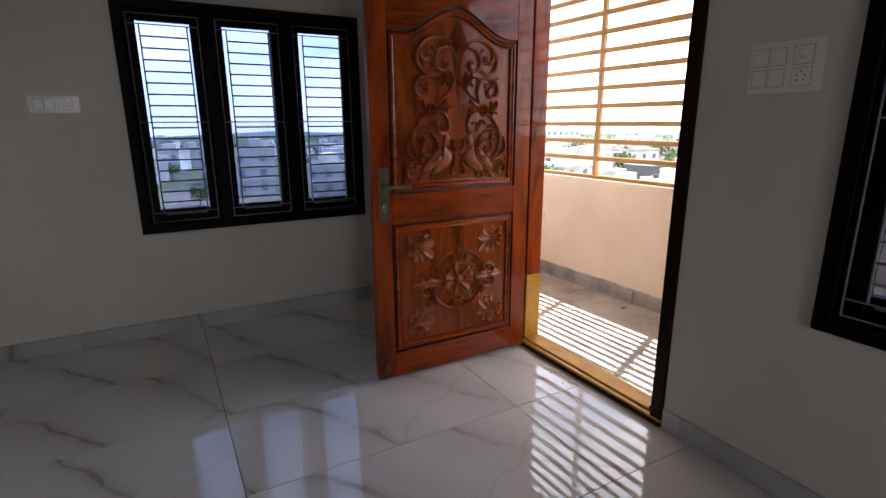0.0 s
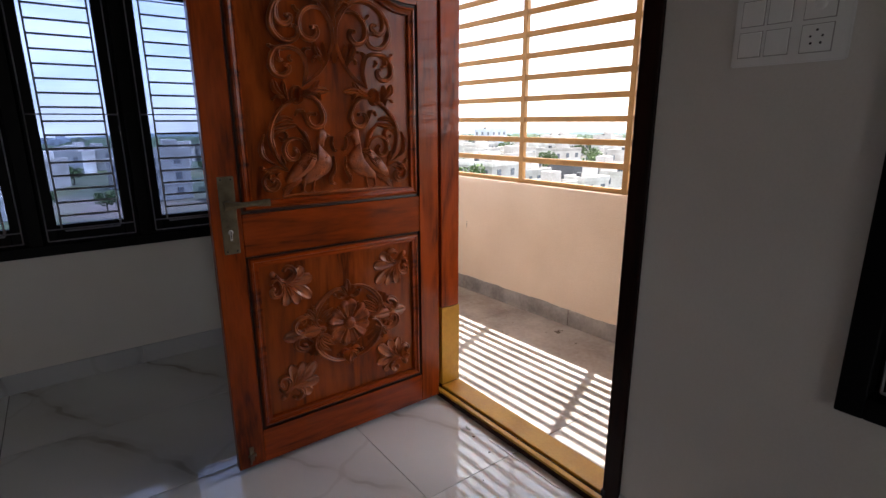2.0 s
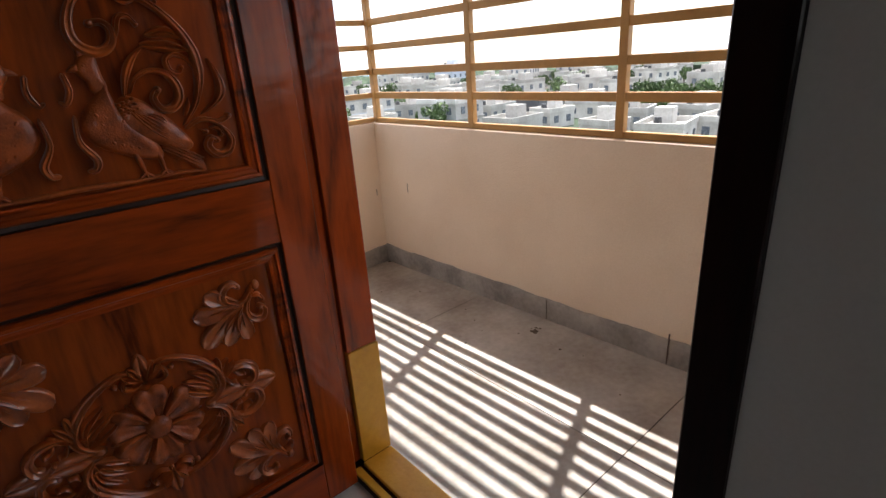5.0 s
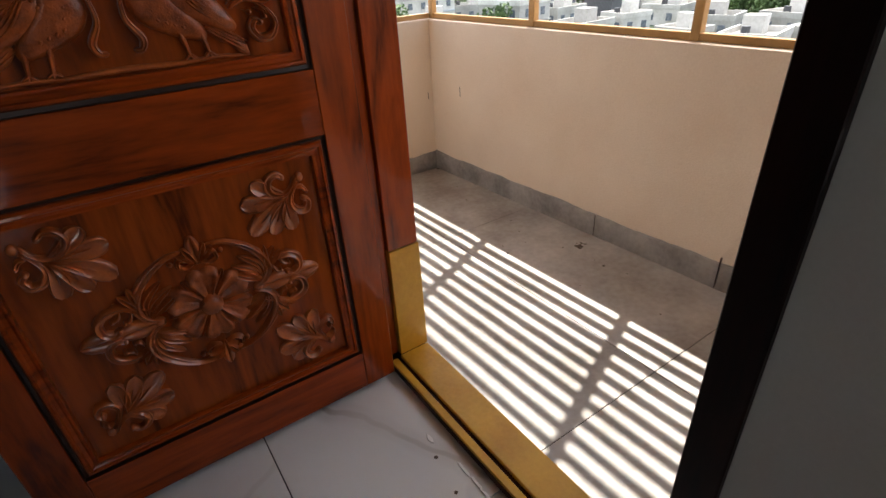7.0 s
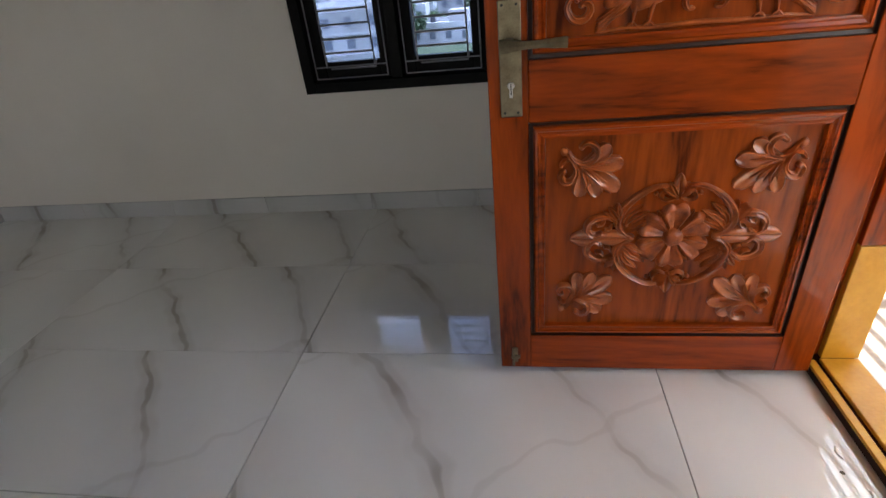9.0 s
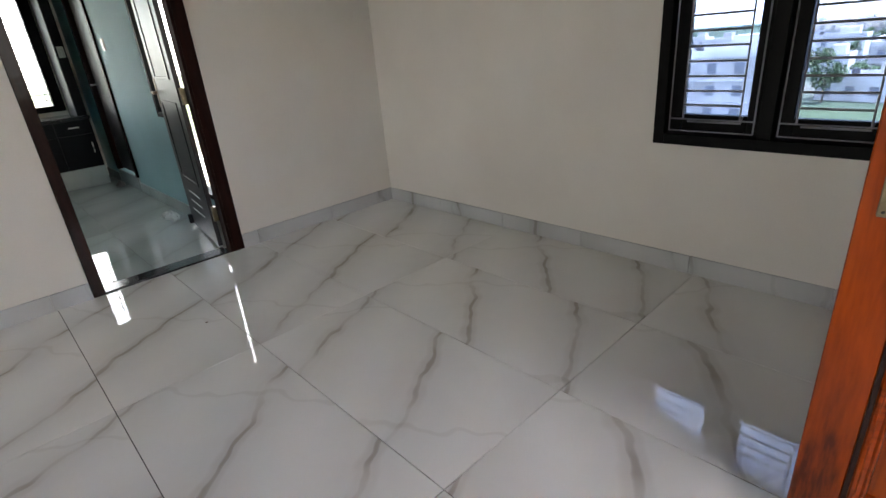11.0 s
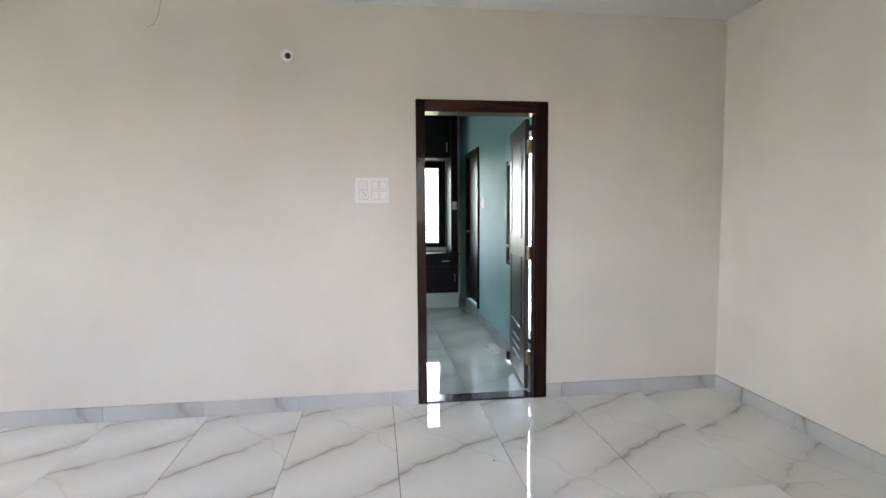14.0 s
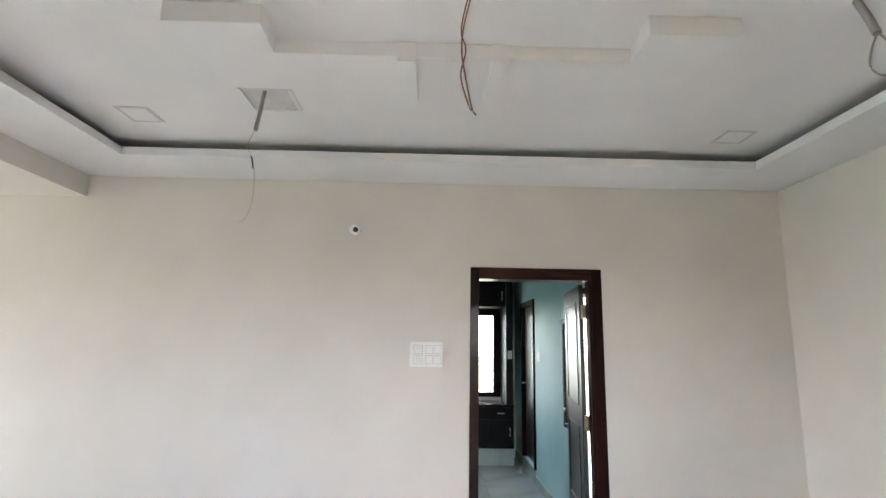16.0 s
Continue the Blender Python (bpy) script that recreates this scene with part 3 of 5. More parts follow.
for name, outline in (("upper", UPPER), ("lower", LOWER)):
    part(name + "_panel", fill(inset(outline, 0.004), FY + 0.0135, 0.012), M_TEAK_P, door)
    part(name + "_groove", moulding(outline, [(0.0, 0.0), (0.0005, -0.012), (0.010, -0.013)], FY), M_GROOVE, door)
    part(name + "_moulding", moulding(outline, [(0.010, -0.013), (0.011, -0.002), (0.015, 0.004), (0.021, 0.005), (0.024, 0.000), (0.031, -0.002),
                                                (0.036, 0.001), (0.040, 0.0005), (0.0415, -0.008), (0.042, -0.013)], FY), M_TEAK_H, door, "raised moulded frame")

CY = FY + 0.0132       # ground of the carving
CU, MZ = 1.6935, 1.035     # middle and foot of the upper carving
RX, RZ = 1.697, 0.495    # middle of the lower one
RIDGE = ((-1, 0), (-0.95, 0.42), (-0.78, 0.80), (-0.45, 1.0), (-0.12, 0.88), (0.12, 0.55), (0.26, 0.52), (0.5, 0.74), (0.74, 0.70), (0.93, 0.38), (1, 0))
ROUND = ((-1, 0), (-0.92, 0.5), (-0.6, 0.88), (-0.1, 1.0), (0.45, 0.85), (0.88, 0.5), (1, 0))


def frame_of(line, i):
    a, b = line[max(i - 1, 0)], line[min(i + 1, len(line) - 1)]
    d = b - a
    d = d.normalized() if d.length > 1e-7 else Vector((1, 0))
    return Vector((-d.y, d.x))


def sweep(bm, line, prof, widths, heights, y):
    """A band of changing width and height along a line on the panel."""
    prev = None
    for i, p in enumerate(line):
        nrm = frame_of(line, i)
        ring = [bm.verts.new((p.x + nrm.x * q * widths[i], y - hh * heights[i], p.y + nrm.y * q * widths[i])) for q, hh in prof]
        if prev:
            for r, r2, t, t2 in zip(prev, prev[1:], ring, ring[1:]):
                bm.faces.new((r, r2, t2, t))
        else:
            bm.faces.new(ring)
        prev = ring
    bm.faces.new(prev)


def ease(t):
    t = max(0.0, min(1.0, t))
    return t * t * (3 - 2 * t)


def stem(bm, pts, w, start=0.4, peak=0.6, end=0.6, bulb=0, h=19.0, y=CY):
    w *= 1.18
    """A carved stem in millimetres of half width: narrow at its root, full at peak, with a bead at its curled end."""
    line = spline([(p[0], p[1]) for p in pts], 5)
    n, ws, hs = len(line) - 1, [], []
    for i in range(n + 1):
        s = i / n
        k = start + (1 - start) * ease(s / peak) if s < peak else end + (1 - end) * ease((1 - s) / (1 - peak))
        tip = min(1.0, 0.25 + s / 0.06, (1.0 if bulb else 0.15 + (1 - s) / 0.09))
        ws.append(w * k * tip / 1000)
        hs.append(h * (0.45 + 0.55 * k) * (0.6 + 0.4 * tip) * min(1.0, 0.55 + w / 14) / 1000)
    sweep(bm, line, RIDGE if w > 5.5 else ROUND, ws, hs, y)
    if bulb:
        bead(bm, line[-1].x, line[-1].y, bulb / 1000, bulb / 1000, hs[-1] * 1.12, y)


def blade(bm, pts, w, h=18.5, y=CY, crease=0.42, blunt=False):
    """A carved leaf along a curve with a hollow mid-rib and a pointed end."""
    line = spline([(p[0], p[1]) for p in pts], 5)
    n, ws, hs = len(line) - 1, [], []
    for i in range(n + 1):
        s = i / n
        m = 0.68 if blunt else 0.55
        k = 0.25 + 0.75 * ease(s / m) if s < m else max(0.05, 1 - ((s - m) / (1.001 - m)) ** (2.4 if blunt else 1.8)) ** (0.5 if blunt else 0.7)
        ws.append((1.15 if blunt else 1.45) * w * k / 1000)
        hs.append(h * (0.55 + 0.45 * math.sin(math.pi * min(1, s * 1.05)) ** 0.8) / 1000)
    if blunt:
        return sweep(bm, line, ((-1, 0), (-0.94, 0.72), (-0.78, 1.0), (-0.5, 0.66), (0, 0.45), (0.5, 0.62), (0.78, 0.95), (0.94, 0.68), (1, 0)), ws, hs, y)
    sweep(bm, line, ((-1, 0), (-0.88, 0.66), (-0.5, 1.0), (-0.15, 0.72), (0, crease), (0.15, 0.68), (0.5, 0.94), (0.88, 0.62), (1, 0)), ws, hs, y)


def pillow(bm, pts, h, y=CY):
    """A rounded body inside a closed outline."""
    line = spline([(p[0], p[1]) for p in pts] + [(pts[0][0], pts[0][1])], 4)[:-1]
    c = sum(line, Vector((0, 0))) / len(line)
    rings = []
    for k, hh in ((1, 0), (0.95, 0.45), (0.82, 0.75), (0.58, 0.93), (0.28, 1.0)):
        rings.append([bm.verts.new((c.x + (p.x - c.x) * k, y - hh * h / 1000, c.y + (p.y - c.y) * k)) for p in line])
    for r, t in zip(rings, rings[1:]):
        for i in range(len(r)):
            j = (i + 1) % len(r)
            bm.faces.new((r[i], r[j], t[j], t[i]))
    bm.faces.new(rings[-1])


def bead(bm, x, z, rx, rz, h, y=CY, turn=0.0, seg=12):
    """A low dome."""
    c, s = math.cos(turn), math.sin(turn)
    rings = []
    for k, (q, hh) in enumerate(((1, 0), (0.92, 0.5), (0.7, 0.82), (0.36, 0.96))):
        rings.append([bm.verts.new((x + c * q * rx * math.cos(a) - s * q * rz * math.sin(a), y - hh * h, z + s * q * rx * math.cos(a) + c * q * rz * math.sin(a)))
                      for a in (i * math.tau / seg for i in range(seg))])
    top = bm.verts.new((x, y - h, z))
    for r, t in zip(rings, rings[1:]):
        for i in range(seg):
            bm.faces.new((r[i], r[(i + 1) % seg], t[(i + 1) % seg], t[i]))
    for i in range(seg):
        bm.faces.new((rings[-1][i], rings[-1][(i + 1) % seg], top))


def half(side):
    """Places of the upper carving, in millimetres from its middle and foot; side -1 mirrors them."""
    return lambda *pts: [(CU + side * u / 1000, MZ + v / 1000) for u, v in pts]


def vine(side):
    """The left or right half of the scrolls and leaves."""
    bm = bmesh.new()
    P = half(side)
    stem(bm, P((-127, 368), (-72, 408), (-36, 449), (-10, 506), (-6, 551), (-16, 591), (-44, 633), (-78, 660), (-121, 670), (-167, 657), (-204, 625), (-222, 586), (-222, 550), (-200, 521), (-171, 512), (-141, 521), (-131, 543), (-141, 560), (-157, 562)), 9, 0.45, 0.66, 0.55, bulb=7)
    stem(bm, P((-165, 654), (-187, 639), (-202, 613), (-204, 583), (-189, 566), (-169, 566), (-153, 580), (-157, 593), (-169, 592)), 10, 0.15, 0.4, 0.55, bulb=6)
    stem(bm, P((-8, 575), (-18, 605), (-40, 624), (-74, 629), (-105, 615), (-125, 585), (-125, 548), (-107, 527), (-79, 525), (-62, 544), (-66, 564), (-81, 564)), 8.5, 0.4, 0.6, 0.7, bulb=7)
    stem(bm, P((-111, 609), (-129, 610), (-141, 622)), 4, 0.3, 0.5, 0.9, bulb=5.5)
    stem(bm, P((-46, 435), (-50, 460), (-64, 471), (-80, 465), (-83, 454)), 4, 0.5, 0.5, 0.7, bulb=5)
    stem(bm, P((-125, 368), (-113, 405), (-111, 446), (-125, 475), (-149, 490), (-183, 492), (-212, 483), (-230, 454), (-232, 424), (-218, 405), (-193, 401), (-173, 414), (-171, 432), (-183, 437)), 9, 0.45, 0.65, 0.6, bulb=7)
    stem(bm, P((-119, 378), (-109, 419), (-113, 454), (-119, 478), (-109, 492), (-93, 494)), 6, 0.6, 0.5, 0.5, bulb=5)
    stem(bm, P((-159, 493), (-190, 491), (-218, 487), (-234, 494)), 5, 0.3, 0.6, 0.8, bulb=5.5)
    stem(bm, P((-181, 482), (-200, 480), (-208, 465), (-202, 450), (-194, 450)), 6, 0.2, 0.5, 0.7, bulb=5)
    stem(bm, P((-161, 471), (-169, 458), (-161, 450)), 4, 0.3, 0.5, 0.9, bulb=5)
    stem(bm, P((-141, 335), (-101, 331), (-70, 310), (-54, 269), (-62, 239), (-89, 228), (-111, 240), (-117, 263), (-105, 277), (-87, 275)), 8.5, 0.5, 0.45, 0.6, bulb=7)
    stem(bm, P((-111, 235), (-123, 258), (-133, 284), (-149, 286), (-159, 272)), 5, 0.5, 0.4, 0.7, bulb=4.5)
    stem(bm, P((-155, 326), (-194, 304), (-226, 270), (-246, 232), (-252, 191), (-244, 153), (-228, 118), (-200, 86)), 8.5, 0.6, 0.55, 0.35, bulb=0)
    stem(bm, P((-163, 237), (-139, 215), (-121, 185), (-111, 149)), 6.5, 0.3, 0.5, 0.5, bulb=0)
    stem(bm, P((-121, 153), (-135, 179), (-161, 192), (-189, 186), (-204, 165), (-204, 139), (-188, 121), (-167, 123), (-159, 142), (-169, 157)), 8, 0.3, 0.55, 0.7, bulb=7)
    stem(bm, P((-244, 190), (-232, 210), (-212, 219), (-196, 211), (-198, 192), (-212, 185), (-220, 195)), 5, 0.4, 0.5, 0.7, bulb=5)
    stem(bm, P((-240, 211), (-246, 180), (-240, 144), (-234, 127)), 5, 0.3, 0.5, 0.3, bulb=0)
    stem(bm, P((-272, 209), (-284, 180), (-286, 146), (-270, 123), (-238, 103)), 8.5, 0.25, 0.5, 0.3, bulb=0)
    stem(bm, P((-202, 79), (-234, 94), (-270, 86), (-290, 95)), 5, 0.5, 0.4, 0.7, bulb=7)
    stem(bm, P((-254, 85), (-276, 71), (-288, 47), (-276, 23), (-252, 21), (-238, 39), (-246, 54), (-258, 49)), 8, 0.4, 0.5, 0.7, bulb=6)
    stem(bm, P((-248, 76), (-266, 71), (-268, 59)), 5, 0.3, 0.5, 0.8, bulb=5)
    stem(bm, P((-228, 75), (-240, 69)), 3, 0.5, 0.5, 0.9, bulb=5)
    stem(bm, P((-220, 139), (-216, 122), (-206, 104)), 4.5, 0.1, 0.6, 0.4, bulb=0)
    stem(bm, P((-200, 306), (-202, 326), (-218, 333), (-234, 322)), 5, 0.5, 0.4, 0.5, bulb=4.5)
    stem(bm, P((-26, 197), (-30, 168), (-20, 146), (-10, 151)), 5, 0.8, 0.5, 0.5, bulb=0)
    stem(bm, P((-26, 126), (-22, 80), (-40, 45), (-34, 26), (-20, 26)), 6, 0.5, 0.5, 0.7, bulb=0)
    blade(bm, P((-193, 330), (-222, 355), (-228, 386)), 9)
    blade(bm, P((-185, 321), (-194, 351), (-196, 383)), 7)
    blade(bm, P((-127, 352), (-91, 358), (-66, 391)), 8)
    blade(bm, P((-129, 343), (-71, 358), (-28, 353)), 9)
    blade(bm, P((-119, 338), (-79, 347), (-62, 324)), 6)
    blade(bm, P((-40, 441), (-66, 479), (-79, 514)), 7.5)
    blade(bm, P((-34, 452), (-40, 488), (-46, 518)), 6)
    blade(bm, P((-242, 224), (-206, 233), (-157, 239)), 8)
    blade(bm, P((-236, 244), (-206, 260), (-169, 254)), 7)
    blade(bm, P((-2, 520), (-2, 485), (-2, 450)), 6)
    blade(bm, P((-143, 368), (-151, 342), (-145, 308)), 4)
    knot = [(-152 + 19 * math.cos(a), 338 + 27 * math.sin(a)) for a in (k * math.tau / 9 for k in range(10))]
    stem(bm, P(*knot), 5, 0.9, 0.5, 0.9, h=19)
    return bm


# the drawing is that of the left half; the other is its mirror
part("vine_carving", vine(1), M_CARVE, door, "carved scrolls and leaves", smooth=True)
part("vine_carving", vine(-1), M_CARVE, door, "carved scrolls and leaves", smooth=True)

bm = bmesh.new()
for s in (-1, 1):
    P = half(s)
    for tip, mid, w in (((-14, 728), (-10, 680), 8), ((-28, 700), (-18, 660), 8), ((-38, 676), (-24, 650), 7)):
        blade(bm, P((0, 614), mid, tip), w)
    stem(bm, P((-4, 606), (-16, 640), (-34, 656), (-54, 650), (-58, 636)), 6, 0.5, 0.5, 0.6, bulb=4.5)
    blade(bm, P((-3, 540), (-9, 500), (-3, 462)), 4.5, h=9)
blade(bm, half(1)((0, 606), (0, 676), (0, 746)), 9, h=17)
stem(bm, half(1)((0, 570), (0, 590), (0, 620)), 7, 0.8, 0.5, 0.8, h=17)
part("crest_carving", bm, M_CARVE, door, "carved leaf crest", smooth=True)


def bird(side):
    """A standing carved peacock facing the middle, with folded wing and trailing tail."""
    bm = bmesh.new()
    P = half(side)
    pillow(bm, P((-149, 48), (-167, 26), (-189, 14), (-210, -6), (-226, -8), (-216, 24), (-189, 42), (-168, 60)), 9)
    for k in range(4):
        stem(bm, P((-150 - 6 * k, 46 + 3 * k), (-182 - 4 * k, 24 + 4 * k), (-217 - 3 * k, -2 + 6 * k)), 3, 0.5, 0.5, 0.5, h=15)
    pillow(bm, P((-81, 190), (-66, 158), (-40, 131), (-30, 100), (-44, 70), (-76, 49), (-112, 34), (-147, 28), (-151, 50), (-123, 88), (-97, 124), (-89, 158)), 17)
    pillow(bm, P((-82, 226), (-66, 229), (-50, 213), (-47, 196), (-58, 178), (-64, 160), (-88, 164), (-85, 190)), 15)
    pillow(bm, P((-52, 211), (-42, 207), (-33, 198), (-44, 197), (-54, 198)), 12)
    pillow(bm, P((-70, 224), (-62, 232), (-57, 240), (-54, 230), (-56, 220)), 11)
    bead(bm, *P((-60, 207))[0], 0.0035, 0.0035, 0.0165)
    pillow(bm, P((-115, 152), (-99, 146), (-86, 121), (-91, 95), (-115, 73), (-155, 53), (-192, 36), (-212, 48), (-192, 84), (-167, 114), (-139, 140)), 19)
    for k in range(6):
        a = (-104 - 5 * k, 138 - 5 * k + 3 * max(0, k - 3))
        stem(bm, P(a, (-138 - 5 * k, 88 + 4 * k), (-196 - 3 * k + 1.5 * k * k, 43 + 7 * k)), 4.2 - 0.2 * k, 0.7, 0.4, 0.4, h=25)
    for k in range(12):
        u, v = -96 - 8 * (k % 4) - 3 * (k // 4), 136 - 9 * (k // 4) + 3 * (k % 4)
        bead(bm, *P((u, v))[0], 0.0050, 0.0042, 0.0225, seg=8)
    for k in range(16):
        u, v = -58 - 13 * (k % 4) - 5 * (k // 4), 122 - 17 * (k // 4) - 5 * (k % 4)
        bead(bm, *P((u, v))[0], 0.0075, 0.0052, 0.0172, turn=side * 0.9, seg=8)
    for u in (-103, -139):
        stem(bm, P((u, 52), (u - 6, 24), (u - 9, 4)), 4.5, 1.1, 0.2, 0.6, h=13)
        for du in (-14, -2, 12):
            stem(bm, P((u - 9, 6), (u - 9 + du * 0.6, 0), (u - 9 + du, -4)), 2.8, 0.9, 0.4, 0.6, h=10)
    return bm


part("bird_carving", bird(1), M_FEATHER, door, "carved peacock in relief", smooth=True)
part("bird_carving", bird(-1), M_FEATHER, door, "carved peacock in relief", smooth=True)
bm = bmesh.new()
stem(bm, half(1)((-224, -9), (-160, -4), (-90, -7), (0, -4), (90, -7), (160, -4), (224, -9)), 4.5, 0.6, 0.5, 0.6, h=9)
part("ground_line", bm, M_CARVE, door, "carved uneven ground line", smooth=True)

# flower of the lower panel
bm = bmesh.new()
for k in range(6):
    a = radians(30 + 60 * k)
    grid = []
    for i in range(8):
        q = i / 7
        row = []
        for j in range(-7, 8):
            u = j / 7
            reach = 0.100 * (1 - 0.10 * math.exp(-((abs(u) - 0.0) / 0.16) ** 2) - 0.22 * abs(u) ** 4)
            rr, an = 0.020 + (reach - 0.020) * q, a + u * radians(29.7) * (0.93 + 0.07 * math.sin(math.pi * q))
            rim = math.exp(-((abs(u) - 0.72) / 0.2) ** 2) + 0.8 * q ** 3
            veins = 0.25 * math.cos(u * 18) * (0.3 + q * 0.5)
            lift = 0.0 if i == 7 or abs(j) == 7 else 0.006 + 0.010 * q * (0.28 + 0.72 * rim) - 0.005 * math.exp(-(u / 0.10) ** 2) + 0.005 * veins + 0.003 * rim
            row.append(bm.verts.new((RX + rr * math.cos(an), CY - lift, RZ + rr * math.sin(an))))
        grid.append(row)
    for g0, g1 in zip(grid, grid[1:]):
        for j in range(14):
            bm.faces.new((g0[j], g0[j + 1], g1[j + 1], g1[j]))
    blade(bm, [(RX + r / 1000 * math.cos(a + radians(30)), RZ + r / 1000 * math.sin(a + radians(30))) for r in (40, 68, 92)], 5, h=8)
bead(bm, RX, RZ, 0.028, 0.028, 0.024, seg=20)
for ring, n in ((0.006, 5), (0.013, 10), (0.020, 15)):
    for k in range(n):
        b = (k + 0.5 * (n % 2)) * math.tau / n
        bead(bm, RX + ring * math.cos(b), RZ + ring * math.sin(b), 0.0040, 0.0040, 0.0250 - 12 * ring * ring, seg=7)
part("rosette_carving", bm, M_FEATHER, door, "carved six-petal flower", smooth=True)

bm = bmesh.new()
for sx in (-1, 1):
    for sz in (-1, 1):
        def Q(*pts):
            return [(RX + sx * u / 1000, RZ + sz * v / 1000) for u, v in pts]
        stem(bm, Q((100, 4), (128, 14), (146, 44), (136, 84), (103, 122), (58, 148), (14, 150)), 9, 0.5, 0.45, 0.45)
        stem(bm, Q((108, 28), (138, 48), (168, 64), (200, 64), (222, 46), (221, 20), (204, 8), (188, 16)), 9, 0.4, 0.55, 0.7, bulb=6)
        stem(bm, Q((178, 58), (184, 46), (196, 42)), 4.5, 0.5, 0.5, 0.9, bulb=5.5)
        stem(bm, Q((158, 44), (164, 30), (174, 28)), 4, 0.5, 0.5, 0.9, bulb=4.5)
        for mid, tip, w in (((124, 62), (84, 98), 7), ((112, 50), (66, 78), 7), ((98, 32), (62, 54), 6.5), ((104, 42), (78, 60), 4.5)):
            blade(bm, Q((130, 16), mid, tip), w, h=14)
        for mid, tip, w in (((152, 70), (170, 94), 7), ((144, 78), (148, 104), 6.5), ((160, 60), (184, 80), 5)):
            blade(bm, Q((140, 44), mid, tip), w)
        stem(bm, Q((6, 118), (24, 110), (40, 118), (38, 132), (28, 132)), 5, 0.5, 0.5, 0.6, bulb=4.5)
        bead(bm, *Q((54, 128))[0], 0.006, 0.006, 0.011)
        for mid, tip, w in (((14, 142), (24, 158), 6.5), ((18, 130), (38, 144), 6)):
            blade(bm, Q((2, 120), mid, tip), w)
    blade(bm, [(RX + sx * u, RZ) for u in (0.112, 0.150, 0.206)], 17, h=14)
    blade(bm, [(RX + sx * u, RZ) for u in (0.178, 0.220, 0.270)], 19, h=13)
    for v in (-1, 1):
        blade(bm, [(RX + sx * 0.19, RZ), (RX + sx * 0.215, RZ + v * 0.014), (RX + sx * 0.238, RZ + v * 0.026)], 7, h=12)
    bead(bm, RX + sx * 0.112, RZ, 0.012, 0.010, 0.014)
for sz in (-1, 1):
    blade(bm, [(RX, RZ + sz * v) for v in (0.112, 0.145, 0.182)], 11, h=16)
part("wreath_carving", bm, M_CARVE, door, "carved wreath of scrolls", smooth=True)

for ox, oz, sx, sz in ((1.473, 0.703, 1, 1), (1.899, 0.698, -1, 1), (1.474, 0.302, 1, -1), (1.898, 0.290, -1, -1)):
    bm = bmesh.new()

    def C(*pts):
        return [(ox + sx * u / 1000, oz + sz * v / 1000) for u, v in pts]
    for mid, tip, w in (((14, 30), (46, 58), 13), ((30, 8), (80, 12), 14), ((24, -22), (72, -66), 14.5), ((0, -30), (22, -80), 13), ((-20, -28), (-28, -80), 13)):
        blade(bm, C((-30, 8), mid, tip), w * 1.4, h=15, blunt=True)
        m = ((mid[0] - 30) / 2 + 4, (mid[1] + 8) / 2)
        stem(bm, C((-24, 6), m, (mid[0] * 0.6 + tip[0] * 0.4, mid[1] * 0.6 + tip[1] * 0.4)), 2.2, 0.6, 0.4, 0.5, h=20)
    stem(bm, C((-56, 50), (-44, 28), (-24, 14), (2, 20), (14, 40), (6, 60), (-12, 66), (-24, 56)), 8.5, 0.4, 0.6, 0.7, bulb=7)
    stem(bm, C((-60, 36), (-42, 14), (-34, -12), (-46, -34), (-66, -36), (-74, -18), (-66, -8)), 8.5, 0.4, 0.6, 0.7, bulb=7)
    stem(bm, C((-52, 22), (-66, 22), (-74, 10)), 5, 0.5, 0.5, 0.9, bulb=5)
    bead(bm, *C((-66, 46))[0], 0.010, 0.012, 0.010)
    part("corner_carving", bm, M_CARVE, door, "carved shell of leaves", smooth=True)

# lock furniture
plate = part("lock_plate", box(1.251, 1.303, FY - 0.005, FY - 0.0005, 0.850, 1.111, 0.002), M_BRASS, door, "antique brass lock plate")
bm = bmesh.new()
for x in (1.261, 1.293):
    for z in (0.860, 1.101):
        bead(bm, x, z, 0.0032, 0.0032, 0.0012, y=FY - 0.005, seg=8)
part("screw", bm, M_HOLE, plate)
bm = bmesh.new()
bead(bm, 1.277, 0.925, 0.009, 0.009, 0.003, y=FY - 0.005, seg=12)
box(1.273, 1.281, FY - 0.008, FY - 0.005, 0.897, 0.925, 0.001, bm=bm)
cyl = part("lock_cylinder", bm, M_BRIGHT, plate, "keyhole cylinder")
part("key_slot", box(1.2758, 1.2782, FY - 0.0088, FY - 0.0082, 0.904, 0.930), M_HOLE, plate)
bm = bmesh.new()
rows = ((1.255, 0.016, 0.020), (1.275, 0.014, 0.020), (1.31, 0.009, 0.014), (1.345, 0.0085, 0.012), (1.375, 0.011, 0.013), (1.403, 0.0125, 0.012))
prev = None
for x, hz, hy in rows:
    ring = [bm.verts.new((x, FY - 0.048 + a * hy * 0.5, 1.020 + b * hz)) for a, b in ((-1, 0), (-0.5, 0.9), (0.5, 1), (1, 0), (0.5, -1), (-0.5, -0.9))]
    if prev:
        for k in range(6):
            bm.faces.new((prev[k], prev[(k + 1) % 6], ring[(k + 1) % 6], ring[k]))
    else:
        bm.faces.new(ring)
    prev = ring
bm.faces.new(prev)
box(1.262, 1.286, FY - 0.045, FY - 0.004, 1.008, 1.032, 0.004, bm=bm)
part("lever_handle", bm, M_BRASS, plate, "tapered lever handle")
